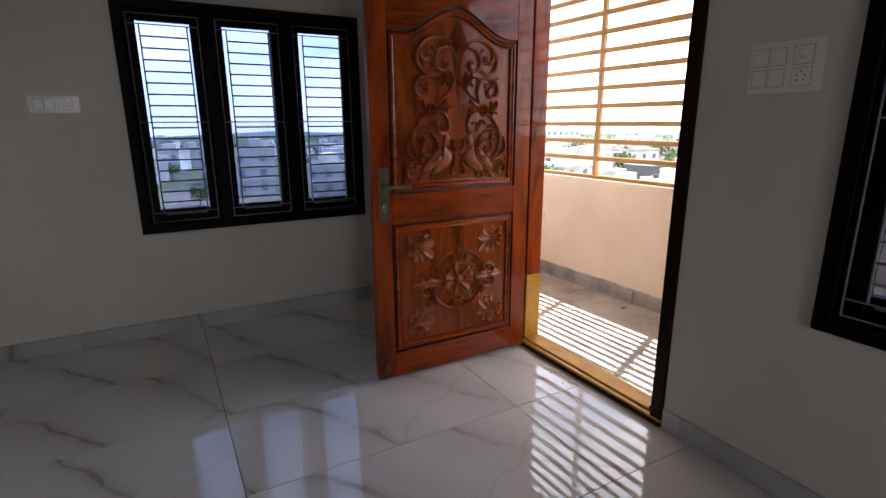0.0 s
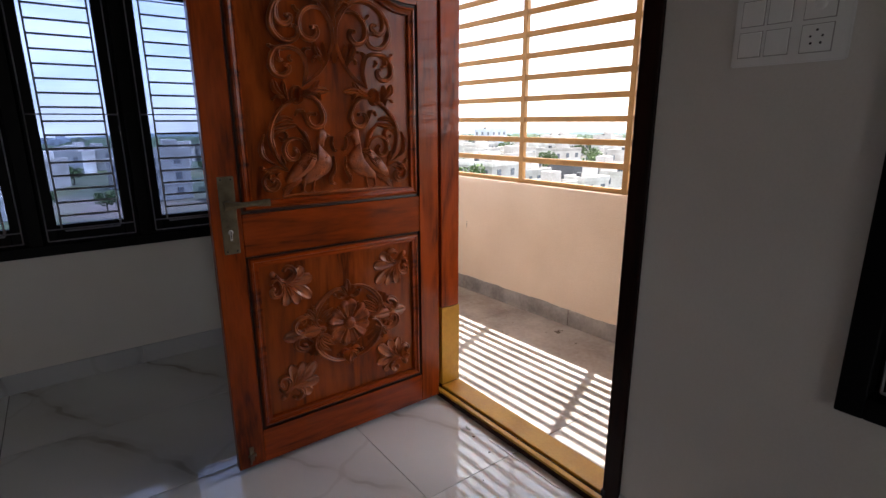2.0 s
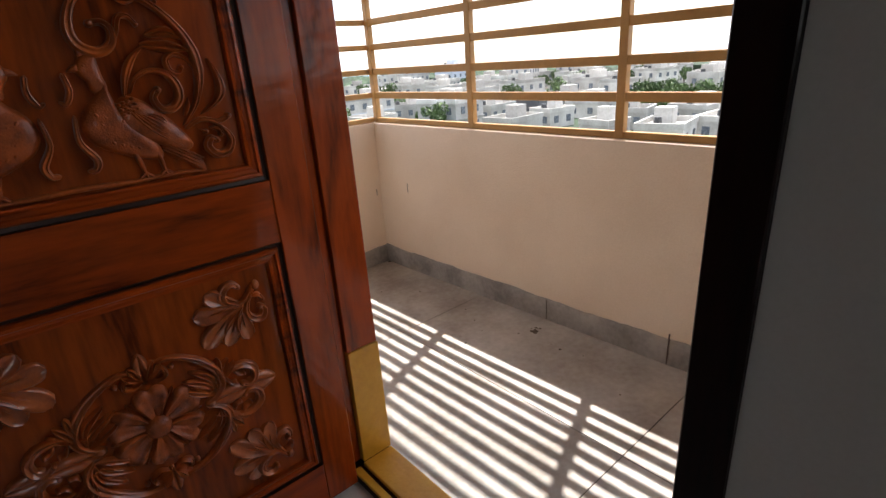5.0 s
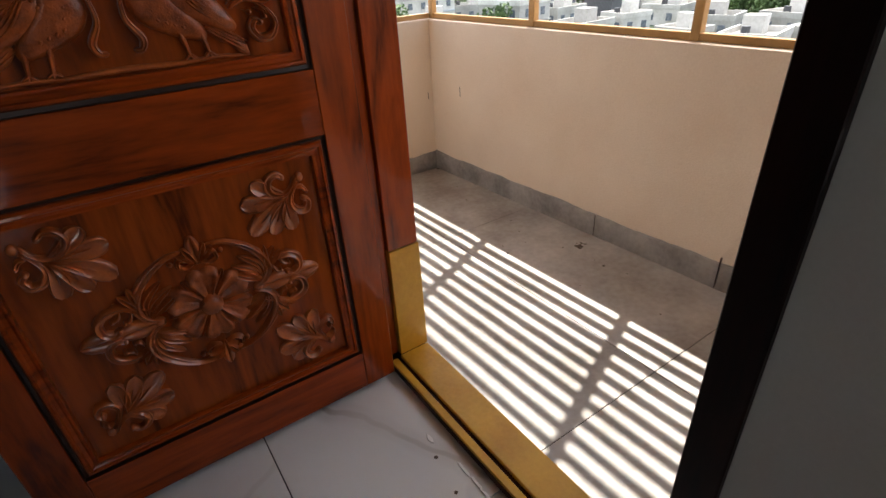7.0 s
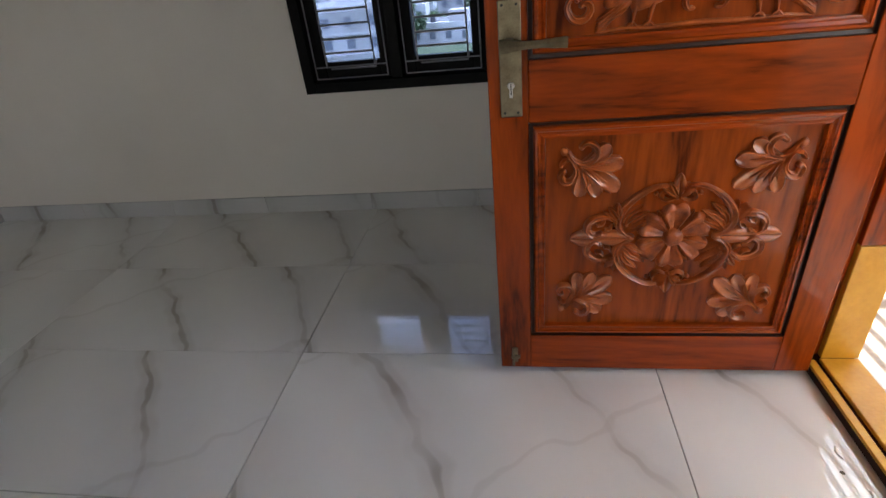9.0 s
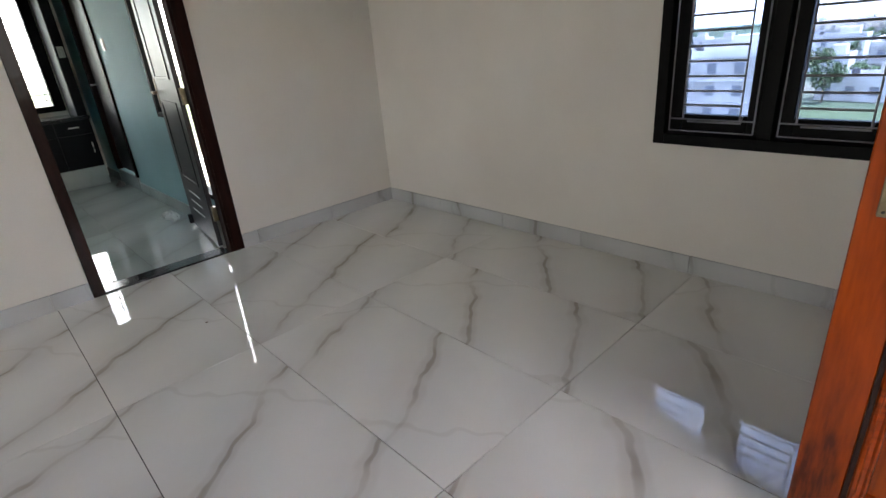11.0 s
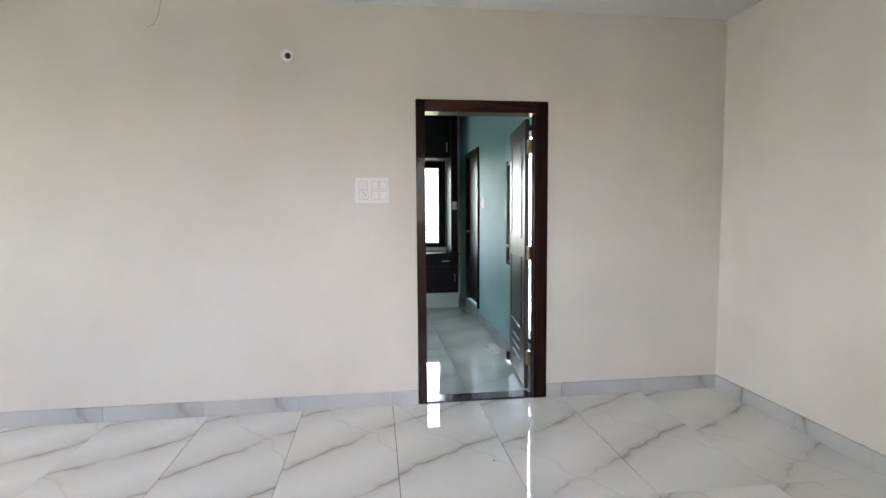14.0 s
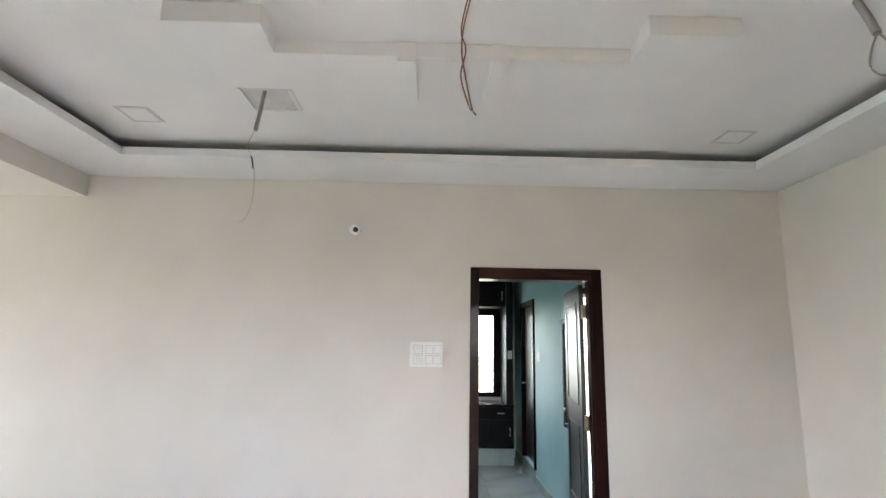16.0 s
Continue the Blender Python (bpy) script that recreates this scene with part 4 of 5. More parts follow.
bolt = part("bolt", box(1.262, 1.276, FY - 0.004, FY - 0.0005, 0.048, 0.108, 0.001), M_BRASS, door, "small tarnished door bolt")
bm = rod([(1.262, FY - 0.010, 0.040), (1.262, FY - 0.010, 0.112)], 0.004)
box(1.255, 1.283, FY - 0.014, FY - 0.003, 0.070, 0.080, 0.002, bm=bm)
part("bolt_rod", bm, M_BRASS, bolt)
for z in (0.28, 1.05, 1.82):
    part("hinge", rod([(LX1 + 0.006, FY + 0.030, z - 0.05), (LX1 + 0.006, FY + 0.030, z + 0.05)], 0.005, sides=8), M_HOLE, door, "dark butt hinge")

# the frame round the opening
frame_1 = thing("door_frame", (X1, 1.9, 0), "varnished teak and dark door frame with turmeric-painted foot and sill", "door frame", kind="structure")
FX0, FX1 = X1 - 0.012, X1 + THICK - 0.010
# Near post and head are far darker than the teak far post.
part("frame_post", boxes([(FX0, FX0 + 0.055, 1.393, 1.452, 0.034, 2.14), (FX0 + 0.055, FX1, 1.393, 1.470, 0.034, 2.14)], 0.002), M_DARK, frame_1, "near-black frame post")
part("frame_post", boxes([(FX0 + 0.002, FX0 + 0.040, 2.424, 2.452, 0.034, 2.14), (FX0 + 0.040, FX1, 2.409, 2.452, 0.430, 2.14)], 0.002), M_TEAK, frame_1, "red-brown frame post")
part("painted_foot", box(FX0 + 0.040, FX1 + 0.003, 2.406, 2.452, 0.034, 0.428, 0.002), M_YELLOW, frame_1, "turmeric-yellow painted foot")
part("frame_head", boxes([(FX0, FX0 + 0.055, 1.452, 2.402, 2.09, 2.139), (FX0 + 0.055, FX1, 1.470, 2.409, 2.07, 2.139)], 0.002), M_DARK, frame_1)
sill = part("sill", box(FX0 - 0.002, FX1, 1.397, 2.448, -0.07, 0.022), M_DARK_H, frame_1, "dark timber sill")
part("sill_paint", box(FX0 - 0.002, FX0 + 0.022, 1.397, 2.401, 0.0225, 0.034, 0.002), M_YELLOW, sill, "yellow painted front edge")
part("sill_paint", box(FX0 + 0.036, FX1 + 0.002, 1.470, 2.406, 0.0225, 0.036, 0.003), M_YELLOW, sill, "yellow painted tread")
part("lock_strike", box(FX0 - 0.004, FX0 + 0.03, 1.440, 1.456, 0.060, 0.080, 0.002), M_HOLE, frame_1)

# ---- inner doorway and the teal room ----
frame_2 = thing("door_frame", (X0, 1.88, 0), "dark brown timber frame of the inner doorway", "door frame", kind="structure")
WX0, WX1 = X0 - 0.128, X0 + 0.012
part("frame_post", box(WX0, WX1, 1.427, 1.488, 0.0, 2.066, 0.003), M_DARK, frame_2)
part("frame_post", boxes([(WX0, WX1, 2.262, 2.336, 0.0, 2.066), (X0 - 0.07, WX1, 2.243, 2.262, 0.0, 1.986)], 0.002), M_DARK, frame_2)
part("frame_head", box(WX0, WX1, 1.488, 2.262, 1.986, 2.066, 0.003), M_DARK_H, frame_2)
part("threshold", box(X0 - 0.128, X0 - 0.002, 1.490, 2.234, -0.006, 0.010, 0.002), M_GRANITE, frame_2, "black granite threshold")

TX0, TY0, TY1 = -5.95, -0.6, 2.375
BATH = (-5.354, -4.530, 0.15, 2.08)
part("floor", box(TX0 - 0.1, X0 - 0.13, TY0 - 0.1, TY1 + 0.1, -0.2, -0.008), M_GROUT, label="slab under pale glossy tiles of the teal room", kind="structure", category="floor")
part("wall_teal_north", holed([TX0, X0 - 0.13, -3.28, -2.26, -2.95, *BATH[:2]], [-0.2, 2.9, 0.25, 0.82, 1.78, 2.0, *BATH[2:]], [(-3.28, -2.95, 0.82, 1.78), (-2.95, -2.26, 0.25, 2.0), BATH], TY1, TY1 + 0.13, lambda u, v, w: (u, w, v)),
     M_TEAL, label="teal painted wall with a doorway and a window", kind="structure", category="wall")
part("wall_teal_west", holed([TY0, TY1 + 0.13, 1.25, 2.166], [-0.2, 2.9, 0.80, 2.07], [(1.25, 2.166, 0.80, 2.07)], TX0, TX0 - 0.13, lambda u, v, w: (w, u, v)),
     M_WALL, label="pale wall behind the dark cupboards", kind="structure", category="wall")
part("wall_teal_south", box(TX0 - 0.13, X0 - 0.13, TY0 - 0.13, TY0, -0.2, 2.9), M_TEAL, label="plain teal painted wall", kind="structure", category="wall")
part("wall_teal_east", box(X0 - 0.145, X0 - 0.133, TY0, 1.42, 0, 2.9), M_TEAL, label="plain teal painted wall", kind="structure", category="wall")
part("ceiling_teal_room", box(TX0 - 0.13, X0 - 0.13, TY0 - 0.13, TY1 + 0.13, 2.70, 2.85), M_CEIL, label="plain white ceiling", kind="structure", category="ceiling")
part("baseboard", boxes([(TX0, -5.36, TY1 - 0.012, TY1, 0, 0.10), (-4.52, X0 - 0.15, TY1 - 0.012, TY1, 0, 0.10)], 0.002), M_TILE2, label="pale tile skirting", kind="structure", category="skirting")
part("door_step", box(-5.352, -4.532, TY1 - 0.01, TY1 + 0.25, 0.0, 0.148, 0.004), M_TILE2, label="pale tiled raised step", kind="structure", category="step")

idoor = thing("door_2", (-4.53, TY1, 0.15), "dark brown bathroom door in its frame, ajar", "door", kind="structure")
part("frame", boxes([(-5.352, -5.295, TY1 - 0.02, TY1 + 0.10, 0.152, 2.078), (-4.590, -4.532, TY1 - 0.02, TY1 + 0.10, 0.152, 2.078), (-5.295, -4.590, TY1 - 0.02, TY1 + 0.10, 2.02, 2.078)], 0.002), M_DARK, idoor)
lf = part("leaf", boxes([(-5.29, -4.595, TY1 + 0.03, TY1 + 0.065, 0.162, 2.012), (-5.19, -4.69, TY1 + 0.022, TY1 + 0.030, 0.30, 0.95), (-5.19, -4.69, TY1 + 0.022, TY1 + 0.030, 1.15, 1.88)], 0.002), M_SHEEN, idoor)
part("handle", rod([(-5.22, TY1 + 0.03, 1.06), (-5.22, TY1 - 0.03, 1.06), (-5.12, TY1 - 0.03, 1.06)], 0.009), M_BRIGHT, lf)
part("floor_beyond", box(-5.5, -4.3, TY1 + 0.252, TY1 + 0.9, 0.02, 0.14), M_TILE2, label="pale tiled floor behind the small door", kind="structure", category="floor")

tw = thing("window_3", (-2.77, TY1, 0.35), "dark framed window standing open to bright daylight", "window", kind="structure")
part("window_frame", boxes([(-3.278, -3.235, TY1, TY1 + 0.1, 0.822, 1.778), (-2.305, -2.262, TY1, TY1 + 0.1, 0.252, 1.998), (-3.235, -2.948, TY1, TY1 + 0.1, 0.822, 0.86),
                            (-3.235, -2.948, TY1, TY1 + 0.1, 1.74, 1.778), (-2.948, -2.305, TY1, TY1 + 0.1, 1.95, 1.998), (-2.948, -2.305, TY1, TY1 + 0.1, 0.252, 0.29)], 0.002), M_BLACK, tw)
# Added out of view so that no sun patch falls on the teal room's floor.
part("sunshade", box(-3.7, -2.14, TY1 + 0.131, TY1 + 0.85, 2.12, 2.20, 0.004), M_CREAM, label="unseen slab added over the bedroom window to block sun", kind="structure", category="sunshade")
tv = thing("window_4", (TX0, 1.7, 0.8), "black framed window with thin steel grille bars over the counter", "window", kind="structure")
part("window_frame", boxes([(TX0 - 0.09, TX0 + 0.014, 1.252, 1.31, 0.802, 2.068), (TX0 - 0.09, TX0 + 0.014, 2.062, 2.164, 0.802, 2.068),
                            (TX0 - 0.09, TX0 + 0.014, 1.31, 2.062, 0.802, 0.866), (TX0 - 0.09, TX0 + 0.014, 1.31, 2.062, 1.945, 2.068)], 0.003), M_BLACK, tv)
for k in range(17):
    part("grille_bar", rod([(TX0 - 0.05, 1.312, 0.93 + k * 0.06), (TX0 - 0.05, 2.060, 0.93 + k * 0.06)], 0.005, sides=5), M_ROD, tv)
part("grille_upright", rod([(TX0 - 0.045, 2.02, 0.868), (TX0 - 0.045, 2.02, 1.944)], 0.005, sides=5), M_ROD, tv)

leaf = thing("door_3", (X0 - 0.075, 2.246, 0), "dark brown moulded inner door leaf standing open, with lever handle and vent slots", "door", kind="structure")
LA = math.atan2(2.315 - 2.246, -(2.92 - 2.075))


def leaf_box(d0, d1, n0, n1, z0, z1, bevel=0.0, bm=None):
    """A block on the open leaf: d along it from the hinge, n out of its room-side face."""
    b = box(d0, d1, -n1, -n0, z0, z1, bevel)
    bmesh.ops.transform(b, matrix=Matrix.Translation((X0 - 0.125, 2.217, 0)) @ Matrix.Rotation(-0.115, 4, "Z") @ Matrix.Scale(-1, 4, (1, 0, 0)), verts=b.verts)
    if bm is None:
        return b
    merge(bm, b)
    return bm


part("leaf", leaf_box(0.018, 0.742, -0.030, 0.0, 0.015, 1.975, 0.003), M_SHEEN, leaf)
bm = bmesh.new()
for z0, z1 in ((0.42, 0.98), (1.12, 1.86)):
    for a, b, c, d in ((0.13, 0.15, z0, z1), (0.61, 0.63, z0, z1), (0.15, 0.61, z0, z0 + 0.02), (0.15, 0.61, z1 - 0.02, z1)):
        leaf_box(a, b, 0.0004, 0.006, c, d, 0.002, bm)
part("panel_moulding", bm, M_SHEEN, leaf)
for k in range(3):
    part("vent_slot", leaf_box(0.22, 0.54, 0.0004, 0.004, 0.18 + k * 0.07, 0.188 + k * 0.07), M_BRIGHT, leaf, "pale metal vent slot")
hd = part("handle_plate", leaf_box(0.685, 0.72, 0.0004, 0.005, 0.93, 1.12, 0.001), M_BRASS, leaf, "brass handle plate")
part("lever", leaf_box(0.60, 0.71, 0.03, 0.045, 1.02, 1.04, 0.003, leaf_box(0.695, 0.71, 0.005, 0.045, 1.022, 1.038)), M_BRASS, hd)
for z in (0.25, 1.02, 1.78):
    part("hinge", leaf_box(-0.006, 0.034, -0.045, -0.012, z - 0.05, z + 0.05, 0.002), M_BRASS, leaf)
part("door_stop", leaf_box(0.70, 0.74, 0.002, 0.03, 0.03, 0.10, 0.004), M_HOLE, leaf, "rubber door stop")

FR = -5.45     # fronts of the cupboards
lower = thing("low_cupboard", (-5.7, 1.7, 0), "dark laminate low cupboard on a pale plinth", "cupboard")
part("plinth", box(TX0 + 0.02, FR + 0.02, 0.9, 2.268, 0.0, 0.205, 0.002), M_TILE2, lower)
part("carcass", box(TX0 + 0.02, FR, 0.9, 2.268, 0.207, 0.722, 0.002), M_LAMIN, lower)
for k in range(4):
    y = 2.268 - (k + 1) * 0.342
    d = part("door", box(FR + 0.001, FR + 0.018, y + 0.002, y + 0.340, 0.215, 0.565, 0.002), M_LAMIN, lower)
    hy = y + (0.05 if k % 2 else 0.29)
    part("handle", box(FR + 0.020, FR + 0.032, hy - 0.006, hy + 0.006, 0.36, 0.47, 0.002), M_BRIGHT, d)
    d = part("drawer", box(FR + 0.001, FR + 0.018, y + 0.002, y + 0.340, 0.570, 0.718, 0.002), M_LAMIN, lower)
    part("handle", box(FR + 0.020, FR + 0.032, y + 0.12, y + 0.22, 0.640, 0.652, 0.002), M_BRIGHT, d)
tagged(part("counter", box(TX0 + 0.01, FR + 0.04, 0.88, 2.274, 0.724, 0.755, 0.003), M_GRANITE, label="black granite counter slab on the cupboard", category="counter"))
tall = thing("tall_cupboard", (-5.7, 2.2, 0.755), "dark laminate tall end panel standing on the counter", "cupboard")
part("carcass", box(TX0 + 0.02, FR - 0.02, 2.172, 2.268, 0.757, 2.69, 0.002), M_LAMIN, tall)
part("door", box(FR - 0.018, FR - 0.002, 2.174, 2.266, 0.762, 2.68, 0.002), M_LAMIN, tall)
upper = thing("wall_cupboard", (-5.7, 1.5, 2.036), "dark laminate wall cupboard over the window", "cupboard")
part("carcass", box(TX0 + 0.02, FR - 0.02, 0.5, 2.168, 2.04, 2.69, 0.002), M_LAMIN, upper)
for k in range(4):
    y = 2.168 - (k + 1) * 0.40
    d = part("door", box(FR - 0.018, FR - 0.002, y + 0.002, y + 0.398, 2.045, 2.685, 0.002), M_LAMIN, upper)
    hy = y + (0.05 if k % 2 else 0.35)
    part("handle", box(FR, FR + 0.012, hy - 0.005, hy + 0.005, 2.12, 2.25, 0.002), M_BRIGHT, d)


def crumple(name, at, size, material, label, category, seed):
    """A loosely crumpled sheet lying on the floor."""
    rnd = random.Random(seed)
    bm = bmesh.new()
    rings = []
    for i, (r, z) in enumerate(((1.0, 0.002), (0.85, 0.30), (0.6, 0.62), (0.3, 0.85))):
        rings.append([bm.verts.new((at[0] + size[0] * r * math.cos(a) * rnd.uniform(0.8, 1.2), at[1] + size[1] * r * math.sin(a) * rnd.uniform(0.8, 1.2),
                                    0.001 + z * size[2] * (rnd.uniform(0.6, 1.25) if i else 0.5))) for a in (k * math.tau / 14 for k in range(14))])
    for p, q in zip(rings, rings[1:]):
        for k in range(14):
            bm.faces.new((p[k], p[(k + 1) % 14], q[(k + 1) % 14], q[k]))
    bm.faces.new(rings[-1])
    part(name, bm, material, label=label, category=category, origin=(at[0], at[1], 0))


crumple("plastic_bag", (-3.28, 2.255), (0.16, 0.06, 0.05), M_PLASTIC, "crumpled white plastic bag on the tiles beside the open door", "bag", 3)
crumple("rag", (-5.12, 2.30), (0.10, 0.05, 0.06), M_WIRE_W, "small crumpled pale rag on the floor by the step", "rag", 8)


def switch_plate(name, at, rz, w, h, keys, label):
    """A flush switch plate: w by h, keys as (u, v, width, height, kind), facing -y before it is turned."""
    sw = thing(name, (0, 0, 0), label, "switch")
    part("plate", box(-w / 2, w / 2, -0.010, -0.001, -h / 2, h / 2, 0.003, segs=2), M_PLASTIC, sw)
    for u, v, a, b, kind in keys:
        # Solid grey strip that paints the shade line round each rocker.
        part("gap", box(u - a / 2 - 0.0016, u + a / 2 + 0.0016, -0.0112, -0.0100, v - b / 2 - 0.0016, v + b / 2 + 0.0016), M_CONDUIT, sw)
        k = part("rocker" if kind == "key" else "socket", box(u - a / 2, u + a / 2, -0.0138, -0.0113, v - b / 2, v + b / 2, 0.0012), M_PLASTIC, sw)
        if kind == "socket":
            bm = bmesh.new()
            for du, dv in ((0, 0.016), (-0.011, 0.004), (0.011, 0.004), (-0.009, -0.010), (0.009, -0.010)):
                bead(bm, u + du, v + dv, 0.0028, 0.0028, 0.0006, y=-0.0136, seg=8)
            part("pin_hole", bm, M_HOLE, k)
        elif kind == "dial":
            bm = bmesh.new()
            bead(bm, u, v, 0.012, 0.012, 0.009, y=-0.0135, seg=14)
            part("knob", bm, M_PLASTIC, k)
    sw.matrix_basis = pose(*at, 0, 0, rz)
    return sw


K = [(-0.075, 0.033), (-0.02, 0.033), (-0.075, -0.033), (-0.02, -0.033)]
six = [(u, v, 0.046, 0.052, "key") for u, v in K] + [(0.055, 0.033, 0.056, 0.054, "dial"), (0.055, -0.033, 0.056, 0.054, "socket")]
switch_plate("switch_plate", (X1, 1.096, 1.482), 90 - 180, 0.228, 0.160, six, "white plastic switch plate with rockers and socket by the entrance")
switch_plate("switch_plate", (X0, 1.133, 1.467), 90, 0.220, 0.165, [(-u, v, a, b, k) for u, v, a, b, k in six], "glossy white switch plate in film beside the inner door")
switch_plate("switch_plate", (-0.092, Y1, 1.420), 0, 0.228, 0.088, [(-0.07, 0, 0.046, 0.05, "key"), (-0.02, 0, 0.046, 0.05, "key"), (0.05, 0, 0.06, 0.056, "socket")],
             "long low white switch plate on the window wall")
switch_plate("switch_plate", (-4.286, TY1, 1.41), 0, 0.10, 0.10, [(0, 0, 0.046, 0.05, "key")], "small white switch plate on the teal wall")
switch_plate("switch_plate", (FR - 0.002, 2.222, 1.40), 90, 0.06, 0.11, [(0, 0, 0.03, 0.05, "key")], "tiny white switch plate on the tall cupboard")

film, fn, fl, fb = nodes_of("clear_film")
ftr, fgl, fmx, ffr = fn.new("ShaderNodeBsdfTransparent"), fn.new("ShaderNodeBsdfGlossy"), fn.new("ShaderNodeMixShader"), fn.new("ShaderNodeFresnel")
ffr.inputs["IOR"].default_value, fgl.inputs["Roughness"].default_value = 1.32, 0.10
fl.new(ffr.outputs[0], fmx.inputs[0])
fl.new(ftr.outputs[0], fmx.inputs[1])
fl.new(fgl.outputs[0], fmx.inputs[2])
fl.new(fmx.outputs[0], fn["Material Output"].inputs["Surface"])
bm = bmesh.new()
rnd = random.Random(21)
rows = [[bm.verts.new((X0 + 0.0145 + rnd.uniform(0, 0.006), 1.133 + (i / 9 - 0.5) * 0.238, 1.467 + (j / 7 - 0.5) * 0.18)) for i in range(10)] for j in range(8)]
for a, b in zip(rows, rows[1:]):
    for i in range(9):
        bm.faces.new((a[i], a[i + 1], b[i + 1], b[i]))
film_ob = part("protective_film", bm, film, label="crumpled clear protective film over the switches", category="film")
film_ob.visible_shadow = False

# camera dome socket and loose flex
cctv = thing("camera_mount", (X0, 0.617, 2.316), "small white round cable mount with a dark eye", "cable mount")
bm = bmesh.new()
for r0, x0, r1, x1 in ((0.040, 0.0, 0.040, 0.018), (0.040, 0.018, 0.028, 0.030)):
    a = [bm.verts.new((X0 + x0, 0.617 + r0 * math.cos(t * math.tau / 20), 2.316 + r0 * math.sin(t * math.tau / 20))) for t in range(20)]
    b = [bm.verts.new((X0 + x1, 0.617 + r1 * math.cos(t * math.tau / 20), 2.316 + r1 * math.sin(t * math.tau / 20))) for t in range(20)]
    for k in range(20):
        bm.faces.new((a[k], a[(k + 1) % 20], b[(k + 1) % 20], b[k]))
bm.faces.new(b)
part("housing", bm, M_PLASTIC, cctv, smooth=False)
bm = bmesh.new()
bmesh.ops.create_uvsphere(bm, u_segments=14, v_segments=8, radius=0.019)
bmesh.ops.translate(bm, vec=(X0 + 0.030, 0.622, 2.310), verts=bm.verts)
part("eye", bm, M_HOLE, cctv, "black eye", smooth=True)


def hanging(name, label, lines):
    first = lines[0][0][0]
    w = thing(name, first, label, "cable")
    for pname, pts, r, mat in [(("conduit", "flex")[i > 0] if len(ln) < 4 else ln[3], ln[0], ln[1], ln[2]) for i, ln in enumerate(lines)]:
        part(pname, rod(spline(pts, 5), r, sides=7), mat, w, smooth=True)
    return w


hanging("fan_cable", "grey conduit with thin loose flex hanging from a ceiling box",
        [([(-0.89, 0.305, 2.775), (-0.88, 0.294, 2.66), (-0.87, 0.282, 2.552)], 0.010, M_CONDUIT),
         ([(-0.87, 0.282, 2.552), (-0.875, 0.25, 2.48), (-0.87, 0.28, 2.40), (-0.865, 0.297, 2.33), (-0.87, 0.297, 2.20), (-0.875, 0.27, 2.115), (-0.88, 0.235, 2.092)], 0.0017, M_WIRE_W),
         ([(-0.872, 0.274, 2.42), (-0.87, 0.281, 2.395), (-0.868, 0.288, 2.36)], 0.004, M_HOLE, "tape")])
hanging("lamp_cable", "two red-brown twisted wires hanging loose from the tray ceiling",
        [([(0.085, 1.262, 2.775), (0.085, 1.275, 2.66), (0.09, 1.245, 2.50), (0.08, 1.24, 2.42), (0.09, 1.25, 2.34), (0.085, 1.27, 2.24), (0.08, 1.285, 2.215)], 0.0026, M_WIRE, "flex"),
         ([(0.092, 1.270, 2.775), (0.088, 1.268, 2.66), (0.08, 1.238, 2.50), (0.09, 1.252, 2.42), (0.08, 1.238, 2.34), (0.09, 1.262, 2.24), (0.088, 1.275, 2.225)], 0.0026, M_WIRE, "flex")])
hanging("fan_hook_cable", "grey conduit with a loop of flex hanging from the ceiling",
        [([(-0.10, 2.66, 2.775), (-0.06, 2.655, 2.68), (-0.03, 2.65, 2.60)], 0.014, M_CONDUIT),
         ([(-0.03, 2.65, 2.60), (-0.02, 2.615, 2.54), (-0.02, 2.60, 2.47), (-0.02, 2.64, 2.44), (-0.02, 2.69, 2.47), (-0.02, 2.68, 2.55), (-0.03, 2.655, 2.60)], 0.0035, M_CONDUIT)])

for i, (x0, x1, y0, y1) in enumerate(((-1.30, -1.105, -0.58, -0.40), (-1.40, -1.215, 2.84, 3.02))):
    pl = thing("light_cutout", ((x0 + x1) / 2, (y0 + y1) / 2, 2.775), "square marked cut-out cover for a ceiling light", "ceiling plate", "ceiling light covers")
    part("cover", box(x0 + 0.02, x1 - 0.02, y0 + 0.02, y1 - 0.02, 2.7705, 2.7745, 0.001), M_CEIL, pl)
    part("rim", boxes([(x0, x1, y0, y0 + 0.019, 2.7715, 2.7745), (x0, x1, y1 - 0.019, y1, 2.7715, 2.7745), (x0, x0 + 0.019, y0 + 0.0195, y1 - 0.0195, 2.7715, 2.7745),
                       (x1 - 0.019, x1, y0 + 0.0195, y1 - 0.0195, 2.7715, 2.7745)]), M_PRIMER, pl, "unpainted grey filler rim")
fb = thing("fan_box", (-1.0, 0.30, 2.77), "shallow grey unpainted fan hook box in the ceiling", "ceiling box")
part("rim", boxes([(-1.10, -0.85, 0.172, 0.192, 2.762, 2.7745), (-1.10, -0.85, 0.424, 0.444, 2.762, 2.7745), (-1.10, -1.08, 0.1925, 0.4235, 2.762, 2.7745)], 0.002), M_CEIL, fb)
part("back", box(-1.0795, -0.85, 0.1925, 0.4235, 2.7705, 2.7742), M_PRIMER, fb)

